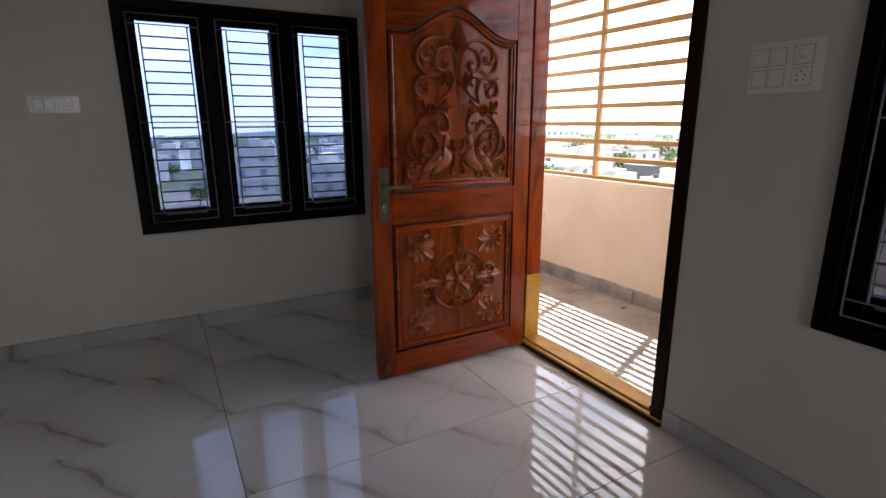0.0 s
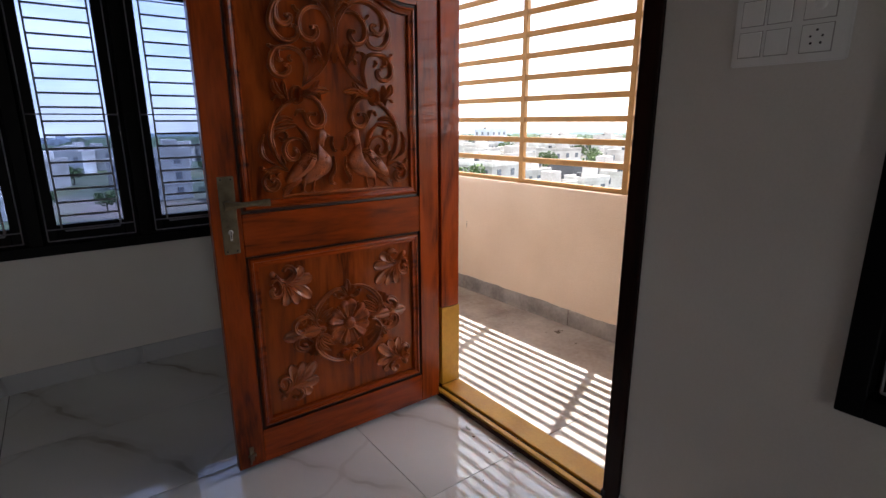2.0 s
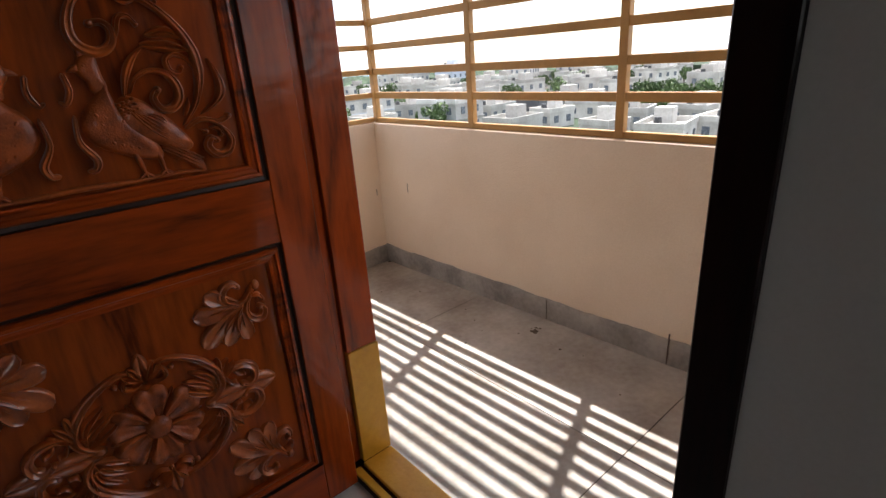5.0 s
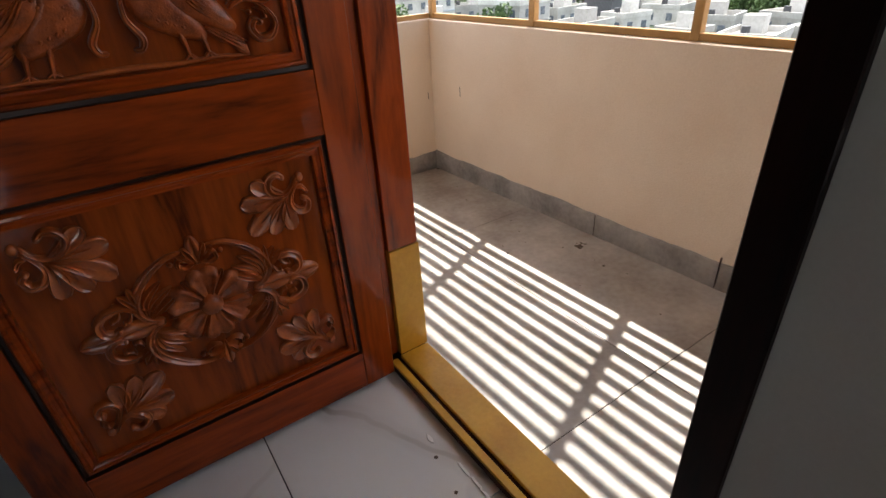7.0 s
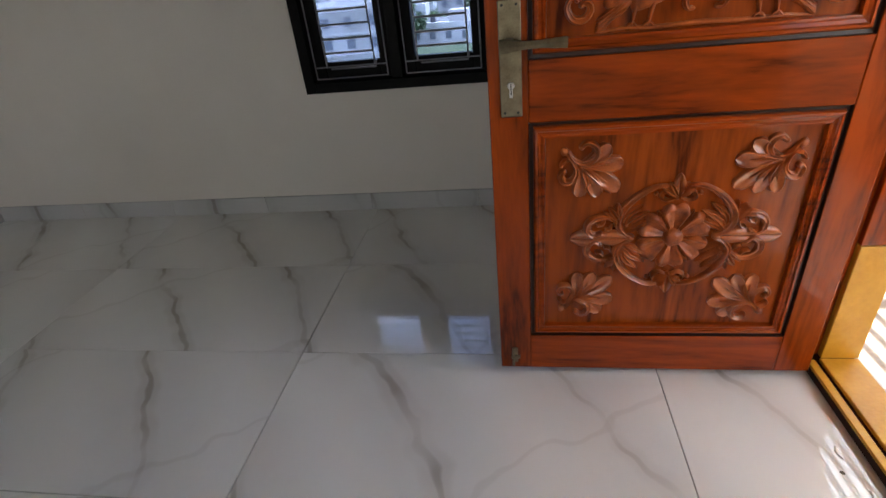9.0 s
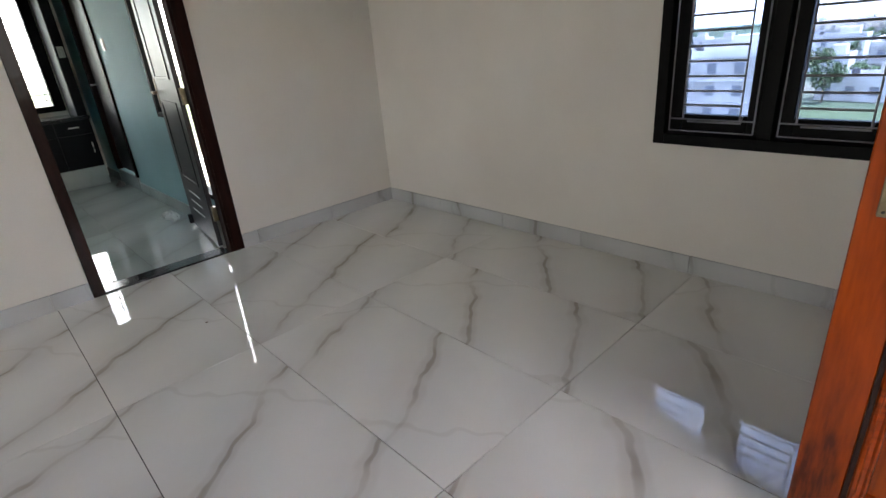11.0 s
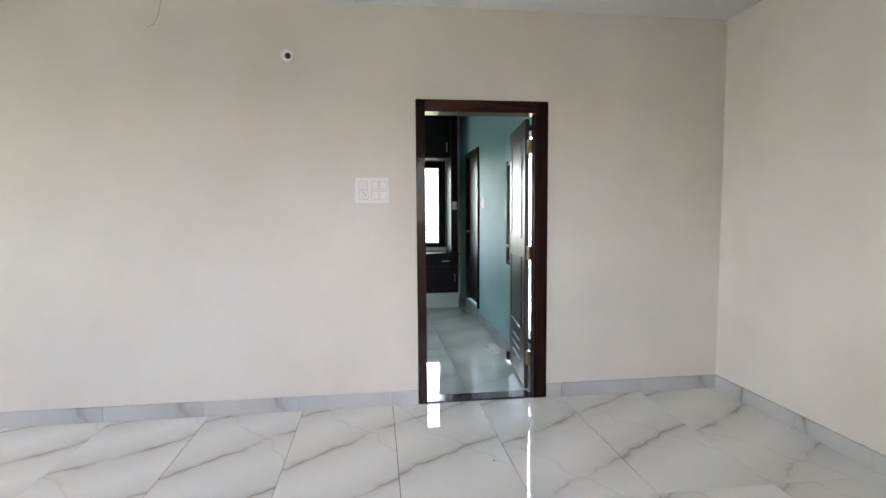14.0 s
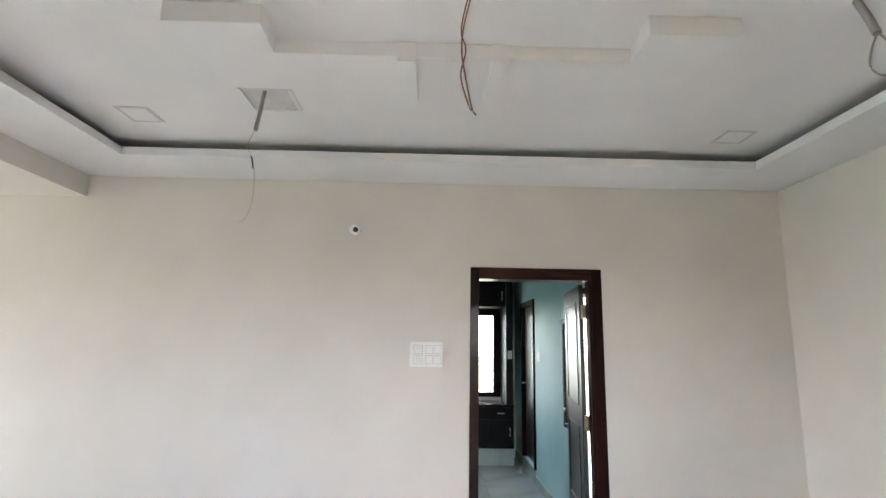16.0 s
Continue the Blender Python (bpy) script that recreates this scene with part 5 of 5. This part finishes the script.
# ---- balcony ----
BZ = -0.055
BX0, BX1, BY0, BY1 = X1 + THICK, 3.44, -1.6, 3.965
part("balcony_floor", skew(box(BX0, BX1 + 0.1, BY0, BY1 + 0.1, -0.35, BZ - 0.004)), M_GROUT, label="concrete balcony slab", kind="structure", category="floor")
part("parapet_east", skew(box(BX1, BX1 + 0.10, BY0, BY1 + 0.10, BZ - 0.3, 0.862, 0.004)), M_CREAM, label="peach rendered balcony parapet", kind="structure", category="parapet")
part("parapet_north", box(BX0, BX1 - 0.0490, BY1, BY1 + 0.10, BZ - 0.3, 0.861, 0.004), M_CREAM, label="peach rendered balcony end parapet", kind="structure", category="parapet")
part("wall_balcony_south", box(BX0, BX1 + 0.1, BY0 - 0.12, BY0, BZ - 0.3, 2.8), M_CREAM, label="peach rendered end wall", kind="structure", category="wall")
part("wall_outer_face", holed([Y0, Y1 + THICK, *DOOR[:2], *WIN2[:2]], [-0.35, 3.0, *DOOR[2:], *WIN2[2:]], [DOOR, WIN2], BX0 + 0.001, BX0 + 0.012, lambda u, v, w: (w, u, v)),
     M_CREAM, label="peach rendered outer face of the house wall", kind="structure", category="wall")
part("ceiling_balcony", box(BX0 + 0.013, 3.50, BY0, BY1 + 0.12, 2.76, 2.90), M_CREAM, label="rendered slab over the balcony", kind="structure", category="ceiling")
part("balcony_beam", boxes([(BX0 + 0.013, 3.49, 3.76, 4.06, 2.395, 2.758), (3.40, 3.56, BY0, 3.759, 2.60, 2.758)], 0.004), M_CREAM, label="peach rendered edge beams over the railing", kind="structure", category="beam")


def rough_strip(p0, p1, inward):
    """Hand-laid cement skirting: an uneven top edge and a lumpy face."""
    bm = bmesh.new()
    p0, p1, inward = Vector(p0), Vector(p1), Vector(inward)
    n = max(4, int((p1 - p0).length / 0.035))
    prev = None
    for i in range(n + 1):
        p = p0.lerp(p1, i / n)
        q = Vector((p.x * 3, p.y * 3, 0.3))
        hgt = 0.112 + 0.010 * noise.noise(q * 2.2) + 0.005 * noise.noise(q * 9)
        t = [0.012 + 0.005 * noise.noise(q * 4 + Vector((0, 0, k))) for k in range(3)]
        rows = [(t[0] + 0.004, 0.0), (t[1], 0.04), (t[2], hgt - 0.006), (t[2] * 0.4, hgt), (0.0005, hgt + 0.001)]
        ring = [bm.verts.new(p + inward * w + Vector((0, 0, z))) for w, z in rows]
        if prev:
            for k in range(4):
                bm.faces.new((prev[k], ring[k], ring[k + 1], prev[k + 1]))
        prev = ring
    return bm


bm = skew(rough_strip((BX1, BY0, BZ), (BX1, BY1, BZ), (-1, 0, 0)))
merge(bm, rough_strip((BX0 + 0.013, BY1, BZ), (BX1 - 0.052, BY1, BZ), (0, -1, 0)))
part("balcony_skirting", bm, M_CEMENT2, label="rough grey cement skirting", kind="structure", category="skirting", smooth=True)


rail = thing("balcony_grill", (3.47, 1.2, 0.86), "ochre painted steel balcony grill of flat level slats", "railing", kind="structure")
for k in range(6):
    y = 3.965 - k * 0.8125
    part("post", skew(box(3.455, 3.488, y - 0.018, y + 0.018, 0.863, 2.599, 0.002)), M_GRILL, rail)
part("bottom_rail", skew(box(3.458, 3.484, BY0, 3.946, 0.864, 0.892, 0.002)), M_GRILL, rail)
for k in range(12):
    z = 1.024 + k * 0.1358
    part("slat", skew(box(3.4595, 3.4835, BY0, 3.946, z - 0.018, z + 0.018, 0.002)), M_GRILL, rail)
rail2 = thing("balcony_grill", (3.0, 3.985, 0.86), "ochre painted steel grill at the balcony end", "railing", kind="structure")
for x in (2.36, 2.90):
    part("post", box(x - 0.018, x + 0.018, 3.97, 4.003, 0.863, 2.394, 0.002), M_GRILL, rail2)
part("bottom_rail", box(BX0 + 0.013, 3.404, 3.972, 3.998, 0.864, 0.892, 0.002), M_GRILL, rail2)
for k in range(11):
    z = 1.024 + k * 0.1358
    part("slat", box(BX0 + 0.013, 3.404, 3.975, 3.996, z - 0.016, z + 0.016, 0.002), M_GRILL, rail2)

chips = thing("floor_chips", (2.09, 1.9, 0), "broken white mortar slivers beside the door sill", "mortar", kind="structure")
rnd = random.Random(5)
for x, y, ln in ((2.095, 2.085, 0.022), (2.112, 1.955, 0.034), (2.114, 1.900, 0.030), (2.113, 1.840, 0.050), (2.117, 1.722, 0.060), (2.118, 1.640, 0.045)):
    bm = bmesh.new()
    ring = [(0.007 * math.cos(a) * rnd.uniform(0.6, 1.2), ln * math.sin(a) * rnd.uniform(0.7, 1.1)) for a in (k * math.tau / 9 for k in range(9))]
    lo = [bm.verts.new((x + u, y + v, 0.0004)) for u, v in ring]
    hi = [bm.verts.new((x + u * 0.7, y + v * 0.8, 0.0035)) for u, v in ring]
    bm.faces.new(hi)
    for k in range(9):
        bm.faces.new((lo[k], lo[(k + 1) % 9], hi[(k + 1) % 9], hi[k]))
    part("sliver", bm, M_PLASTIC, chips)
bm = bmesh.new()
specks = [(3.212, 3.403, BZ, 0.006), (3.236, 3.04, BZ, 0.006), (2.999, 2.794, BZ, 0.008), (3.234, 2.668, BZ, 0.006), (3.253, 2.439, BZ, 0.009), (3.37, 3.93, BZ, 0.014),
          (-1.144, 1.758, 0, 0.007), (2.057, 1.909, 0, 0.006), (2.075, 2.027, 0, 0.007), (1.93, 1.80, 0, 0.004)]
specks += [(rnd.uniform(2.4, 3.3), rnd.uniform(1.2, 3.7), BZ, rnd.uniform(0.002, 0.005)) for _ in range(26)]
specks += [(3.31 + rnd.gauss(0, 0.016), 2.628 + rnd.gauss(0, 0.012), BZ, rnd.uniform(0.005, 0.012)) for _ in range(16)]
for x, y, z, s in specks:
    low = [bm.verts.new((x + s * rnd.uniform(0.6, 1.2) * math.cos(a), y + s * rnd.uniform(0.6, 1.2) * math.sin(a), z + 0.0004)) for a in (k * math.tau / 6 for k in range(6))]
    tip = bm.verts.new((x, y, z + 0.0004 + 0.3 * s))
    for k in range(6):
        bm.faces.new((low[k], low[(k + 1) % 6], tip))
part("floor_grit", bm, M_BARK, label="small dark crumbs of dirt on the floors", kind="stuff", category="dirt")
bm = skew(boxes([(BX1 - 0.0016, BX1 + 0.002, 3.690, 3.693, 0.455, 0.51), (BX1 - 0.0170, BX1 - 0.011, 2.6555, 2.6567, BZ + 0.001, BZ + 0.11), (BX1 - 0.0200, BX1 - 0.011, 2.046, 2.0485, BZ + 0.001, BZ + 0.145)]))
merge(bm, box(3.353, 3.356, BY1 - 0.002, BY1 + 0.002, 0.405, 0.445))
part("wall_cracks", bm, M_GROOVE, label="short dark hairline cracks in the render and skirting", kind="structure", category="crack")

# ---- the town ----
GZ = -14.0
random.seed(7)


def ground_z(r):
    """The land falls gently away beyond the first houses."""
    return GZ - 0.022 * max(0.0, r - 200)


def ground_sheet():
    bm = bmesh.new()
    n = 40
    r = [0, 20, 45, 80, 130, 180, 200, 240, 320, 520, 900, 1500, 2600, 4400]
    rows = []
    for rr in r:
        rows.append([bm.verts.new((rr * math.cos(a), rr * math.sin(a), ground_z(rr))) for a in (k * math.tau / n for k in range(n))] if rr else [bm.verts.new((0, 0, GZ))])
    for k in range(n):
        bm.faces.new((rows[0][0], rows[1][k], rows[1][(k + 1) % n]))
    for a, b in zip(rows[1:], rows[2:]):
        for k in range(n):
            bm.faces.new((a[k], b[k], b[(k + 1) % n], a[(k + 1) % n]))
    return bm


part("ground", ground_sheet(), M_LAND, label="fields and bare ground round the town", kind="structure", category="ground")

bm = bmesh.new()
prev = None
for k in range(121):
    a = radians(-70 + k * 190 / 120)
    rr = 3600
    low = ground_z(rr)
    h = 8 + 40 * max(0, noise.noise(Vector((k * 0.09, 3.1, 0)))) + 22 * max(0, noise.noise(Vector((k * 0.31, 1.7, 0)))) + 12 * max(0, min(1, (k - 78) / 12))
    x, y = rr * math.sin(a), rr * math.cos(a)
    ring = [bm.verts.new((x, y, low - 1)), bm.verts.new((x * 1.03, y * 1.03, low + h)), bm.verts.new((x * 1.1, y * 1.1, low - 20))]
    if prev:
        bm.faces.new((prev[0], ring[0], ring[1], prev[1])), bm.faces.new((prev[1], ring[1], ring[2], prev[2]))
    prev = ring
part("backdrop_hills", bm, M_HILL, label="low hills on the horizon, haze painted in their colour", kind="structure", category="hills", smooth=True)

bm = bmesh.new()
for _ in range(3600):
    a = radians(random.uniform(-40, 115))
    rr = 290 + 2300 * random.random() ** 1.5
    low = ground_z(rr) - 0.5
    x, y, s = rr * math.sin(a), rr * math.cos(a), random.uniform(5, 11)
    vs = [bm.verts.new((x + s * random.uniform(0.7, 1.3) * math.cos(t), y + s * math.sin(t), low)) for t in (0.3, 1.6, 2.9, 4.1, 5.3)]
    ms = [bm.verts.new((v.co.x * 1.0 + random.uniform(-1, 1), v.co.y + random.uniform(-1, 1), low + s * random.uniform(0.45, 0.7))) for v in vs]
    tp = bm.verts.new((x, y, low + s * random.uniform(0.8, 1.1)))
    for k in range(5):
        j = (k + 1) % 5
        bm.faces.new((vs[k], vs[j], ms[j], ms[k])), bm.faces.new((ms[k], ms[j], tp))
part("far_woods", bm, M_WOODS, label="dark green woods behind the town", kind="stuff", category="woods")

MESHES = {}


def shared(key, make, name, material, parent, at, scale=(1, 1, 1), label=""):
    """Pieces alike share one mesh."""
    if key not in MESHES:
        me = bpy.data.meshes.new(name)
        b = make()
        bmesh.ops.recalc_face_normals(b, faces=b.faces)
        b.to_mesh(me)
        b.free()
        me.materials.append(material)
        MESHES[key] = me
    ob = new(name, MESHES[key])
    ob.parent, ob.location, ob.scale = parent, at, scale
    if label:
        ob["label"] = label
    return ob


def house(az, dist, w, d, floors, material, turn=0.0, label="", tank=True, tall=False, windows=True):
    """A flat-roofed block with parapet, windows on the two sides that face the flat, and roof clutter."""
    x, y = dist * math.sin(radians(az)), dist * math.cos(radians(az))
    h = floors * 3.1
    low = ground_z(dist)
    ho = thing("apartment_building" if tall else "house", (x, y, low), label, "building", "town buildings")
    bm = box(x - w / 2, x + w / 2, y - d / 2, y + d / 2, low, low + h)
    part("wall", bm, material, ho)
    t = 0.25
    rim = boxes([(x - w / 2 - 0.1, x + w / 2 + 0.1, y - d / 2 - 0.1, y - d / 2 + t, low + h, low + h + 0.9), (x - w / 2 - 0.1, x + w / 2 + 0.1, y + d / 2 - t, y + d / 2 + 0.1, low + h, low + h + 0.9),
                 (x - w / 2 - 0.1, x - w / 2 + t, y - d / 2 + t, y + d / 2 - t, low + h, low + h + 0.9), (x + w / 2 - t, x + w / 2 + 0.1, y - d / 2 + t, y + d / 2 - t, low + h, low + h + 0.9)])
    part("parapet", rim, material, ho)
    part("roof", box(x - w / 2 + t, x + w / 2 - t, y - d / 2 + t, y + d / 2 - t, low + h, low + h + 0.12), M_ROOF, ho)
    if windows:
        for f in range(floors):
            zc = f * 3.1 + 1.7
            nw = max(2, int(w / 3.2))
            for k in range(nw):
                shared("win_y", lambda: box(-0.6, 0.6, -0.10, 0.10, -0.7, 0.7), "window", M_PANE_FAR, ho, (-w / 2 + (k + 0.5) * w / nw, -d / 2, zc))
            nd = max(2, int(d / 3.4))
            for k in range(nd):
                shared("win_x", lambda: box(-0.10, 0.10, -0.6, 0.6, -0.7, 0.7), "window", M_PANE_FAR, ho, (-w / 2, -d / 2 + (k + 0.5) * d / nd, zc))
            if f:
                shared("ledge%d" % int(w), lambda: box(-w / 2 - 0.15, w / 2 + 0.15, -0.35, 0.15, -0.12, 0.12), "ledge", material, ho, (0, -d / 2, f * 3.1))
    part("stair_head", box(x + w * 0.05, x + w * 0.35, y - d * 0.1, y + d * 0.3, low + h + 0.1, low + h + 2.6), material, ho)
    if tank:
        def cyl():
            b = bmesh.new()
            bmesh.ops.create_cone(b, cap_ends=True, segments=12, radius1=0.65, radius2=0.55, depth=1.4)
            return b
        shared("tank", cyl, "water_tank", M_TANK, ho, (-w * 0.25, d * 0.1, h + 0.85))
    if turn:
        ho.rotation_euler[2] = radians(turn)
    return ho


TOWN = [  # azimuth, distance, width, depth, floors, turn, name
    (42.1, 262, 12, 11, 4, 8, "pale blue and white apartment tower, the taller of two"),
    (49.1, 275, 11.5, 11, 3, 12, "pale stepped apartment tower with dark windows"),
    (-17.5, 92, 18, 11, 3, 0, "grey-white apartment block with recessed balconies"),
    (0.2, 370, 14, 12, 3, 5, "white apartment block among trees"),
    (55.2, 240, 22, 11, 2, 10, "long white two-storey block with a colonnade"),
    (63.4, 236, 27, 12, 2, 5, "long pale institutional block before the hills"),
    (8.5, 122, 9, 8, 3, 0, "tall narrow white apartment block with balconies"),
    (15.8, 116, 11, 9, 2, 6, "white two-storey house with a dark entrance"),
    (37.0, 225, 12, 11, 2, 0, "white flat-roofed apartment block"),
    (48.5, 103, 9.6, 7, 1, 4, "plain cream windowless godown"),
    (56.8, 131, 12, 8, 1, 8, "white house with a wide porch"),
    (57.9, 93, 5.6, 6, 1, -6, "small white flat-roofed house"),
    (63.8, 89, 9.2, 7, 1, 12, "white house with a boxed stair head"),
    (52.6, 115, 7, 6, 1, -8, "low grey house with a cluttered roof"),
    (46.3, 131, 10, 7, 1, 6, "long low weathered white house"),
    (60.6, 110, 7.5, 7, 1, 15, "off-white house with a stepped parapet"),
    (66.8, 114, 9, 8, 1, -10, "pale cream house beside the trees"),
    (54.0, 152, 13, 8, 1, 3, "pale low row of shops"),
    (49.5, 172, 12, 8, 2, -5, "weathered white two-storey house"),
    (69.5, 96, 9, 8, 1, 0, "pale house behind the trees"),
]
for k, (az, dist, w, d, fl, tn, lb) in enumerate(TOWN):
    house(az, dist, w, d, fl, M_HOUSE_B if k in (0, 3) else M_HOUSE, tn, lb, tall=fl > 2, windows=k != 9, tank=k not in (9, 11))
words = ("pale grey", "off-white", "cream", "weathered white", "light grey", "dull pink")
placed = [(r[1] * math.sin(radians(r[0])), r[1] * math.cos(radians(r[0]))) for r in TOWN]
count = 0
for _ in range(5000):
    if count >= 135:
        break
    az = random.uniform(-32, 88)
    dist = 92 + 200 * random.random() ** 0.8
    x, y = dist * math.sin(radians(az)), dist * math.cos(radians(az))
    if any(math.hypot(x - a, y - b) < 12.5 for a, b in placed) or (43 < az < 72 and dist < 142) or (-2 < az < 20 and dist < 128):
        continue
    placed.append((x, y))
    count += 1
    fl = 1 if dist < 110 else random.choice((1, 1, 2, 2, 2)) if dist < 240 else random.choice((1, 2, 3))
    w, d = random.uniform(7, 15), random.uniform(7, 11)
    house(az, dist, w, d, fl, M_HOUSE, random.choice((0, 0, 8, -12, 20, -25)),
          "%s flat-roofed house, %s storey%s" % (random.choice(words), ("one", "two", "three")[fl - 1], "" if fl == 1 else "s"), tank=random.random() < 0.7, windows=dist < 300)

shed = thing("shed", (108 * math.sin(radians(40.4)), 108 * math.cos(radians(40.4)), GZ), "low shed roofed with bright blue sheet", "shed")
sx, sy = ORIGIN[shed.name].x, ORIGIN[shed.name].y
part("wall", box(sx - 2.4, sx + 2.4, sy - 2, sy + 2, GZ, GZ + 1.4), M_HOUSE, shed)
part("roof", box(sx - 2.7, sx + 2.7, sy - 2.3, sy + 2.3, GZ + 1.402, GZ + 2.5, 0.1), M_BLUE, shed, "blue sheet roof")
shed = thing("shed", (138 * math.sin(radians(51.2)), 138 * math.cos(radians(51.2)), GZ), "dark grey corrugated metal shed", "shed")
sx, sy = ORIGIN[shed.name].x, ORIGIN[shed.name].y
part("wall", box(sx - 5, sx + 5, sy - 4, sy + 4, GZ, GZ + 4.6), M_DARKSHEET, shed)
part("roof", box(sx - 5.2, sx + 5.2, sy - 4.2, sy + 4.2, GZ + 4.602, GZ + 4.9), M_DARKSHEET, shed)


def crown(seed):
    rnd = random.Random(seed)
    bm = bmesh.new()
    for c in range(9):
        cx, cy, cz, cr = rnd.uniform(-2, 2), rnd.uniform(-2, 2), rnd.uniform(3.4, 6.2), rnd.uniform(0.9, 1.6)
        for _ in range(75):
            u = Vector((rnd.gauss(0, 1), rnd.gauss(0, 1), rnd.gauss(0, 1))).normalized() * cr * rnd.uniform(0.7, 1.08)
            p = Vector((cx, cy, cz)) + u
            s = rnd.uniform(0.22, 0.42)
            t1, t2 = Vector((rnd.uniform(-1, 1), rnd.uniform(-1, 1), rnd.uniform(-1, 1))).normalized() * s, Vector((rnd.uniform(-1, 1), rnd.uniform(-1, 1), rnd.uniform(-1, 1))).normalized() * s
            bm.faces.new([bm.verts.new(p + t1), bm.verts.new(p + t2), bm.verts.new(p - t1), bm.verts.new(p - t2)])
    return bm


def trunk():
    bm = bmesh.new()
    rod([(0, 0, 0), (0.1, 0, 1.6), (0, 0.1, 3.2), (0.2, 0, 4.6)], 0.22, bm)
    for a in range(4):
        rod([(0, 0, 2.4), (1.0 * math.cos(a * 1.6), 1.0 * math.sin(a * 1.6), 3.8), (1.6 * math.cos(a * 1.6), 1.6 * math.sin(a * 1.6), 4.8)], 0.09, bm, sides=5)
    return bm


random.seed(11)
for k in range(430):
    az = random.uniform(-32, 88)
    dist = 96 + 230 * random.random() ** 0.7
    if k % 12 == 0:
        az, dist = random.gauss(62.3, 1.0), random.uniform(116, 130)
    elif k % 12 == 1:
        az, dist = random.gauss(67.5, 1.2), random.uniform(112, 128)
    elif 44 < az < 56 and dist < 150:
        continue
    x, y = dist * math.sin(radians(az)), dist * math.cos(radians(az))
    if any(math.hypot(x - a, y - b) < 7.6 for a, b in placed):
        continue
    tr = thing("tree", (x, y, ground_z(dist)), "broad green tree between the houses", "tree", "town trees")
    s = random.uniform(0.5, 1.05)
    shared("trunk", trunk, "trunk", M_BARK, tr, (0, 0, 0), (s, s, s))
    shared("crown%d" % (k % 3), lambda: crown(k % 3), "crown", M_LEAF, tr, (0, 0, 0), (s, s, s * random.uniform(0.8, 1.1)))

# ---- skirtings and floor tiles, piece by piece ----
def strip(key, n0, n1, along, fixed, depth, z0=0.0, z1=0.098):
    a, b = n0 + 0.0008, n1 - 0.0008
    if along == "x":
        return box(a, b, min(fixed, fixed + depth), max(fixed, fixed + depth), z0, z1, 0.002)
    return box(min(fixed, fixed + depth), max(fixed, fixed + depth), a, b, z0, z1, 0.002)


base = {"n": [X0 + 0.012, -1.386, -0.776, -0.17, 0.462, 1.07, 1.68, X1 - 0.0005], "w": [Y0, -1.80, -1.195, -0.588, 0.019, 0.629, 1.236, 1.426], "w2": [2.338, 2.450, 3.050, Y1 - 0.0005],
        "e": [Y0, -1.73, -1.12, -0.51, 0.10, 0.70, 1.302, 1.391], "e2": [2.454, 3.0, Y1 - 0.012], "s": [X0 + 0.012, -0.8, 0.4, X1 - 0.012]}
sk = thing("baseboard", (0, 0, 0), "grey-veined marble tile skirting", "skirting", kind="structure")
for key, cuts in base.items():
    for a, b in zip(cuts, cuts[1:]):
        if key == "n":
            bm = strip(key, a, b, "x", Y1 - 0.0005, -0.011)
        elif key == "s":
            bm = strip(key, a, b, "x", Y0 + 0.0005, 0.011)
        elif key[0] == "w":
            bm = strip(key, a, b, "y", X0 + 0.0005, 0.011)
        else:
            bm = strip(key, a, b, "y", X1 - 0.0005, -0.011)
        part("skirting_tile", bm, M_SKIRT, sk, origin=((a if key in "ns" else X0), (a if key not in "ns" else Y1), 0))

GX = [X0, -0.725, 0.492, 1.712, X1 + 0.0]
GY = [Y1 - 0.6 * 0]
y = 3.042
while y > Y0 + 0.1:
    GY.append(y)
    y -= 0.5975
GY.append(Y0)
for x0, x1 in zip(GX, GX[1:]):
    for y1, y0 in zip(GY, GY[1:]):
        g = 0.0016
        bm = box(x0 + g, x1 - g, y0 + g, y1 - g, -0.008, 0.0, 0.0006)
        part("tile", bm, M_TILE, floor, origin=(x1, y1, 0))
tfloor = bpy.data.objects["floor.001"]
xs = [TX0, -5.74, -4.53, -3.32, X0 - 0.131]
ys = [TY0, 0.0, 0.6, 1.2, 1.8, TY1]
for x0, x1 in zip(xs, xs[1:]):
    for y0, y1 in zip(ys, ys[1:]):
        part("tile", box(x0 + 0.001, x1 - 0.001, y0 + 0.001, y1 - 0.001, -0.008, 0.0, 0.0006), M_TILE2, tfloor, origin=(x0, y0, 0))
part("doorway_tile", box(X0 - 0.129, X0 - 0.001, 1.49, 2.234, -0.0079, -0.0065), M_GRANITE, floor)
bfloor = bpy.data.objects["balcony_floor"]
xs, ys = [BX0 + 0.013, 2.86, BX1 - 0.0005], [BY0, -0.5, 0.7, 1.9, 3.1, BY1]
for x0, x1 in zip(xs, xs[1:]):
    for y0, y1 in zip(ys, ys[1:]):
        part("floor_tile", skew(box(x0 + 0.0018, x1 - 0.0018, y0 + 0.0018, y1 - 0.0018, BZ - 0.004, BZ, 0.0005)), M_CEMENT, bfloor, origin=(0, 0, 0))
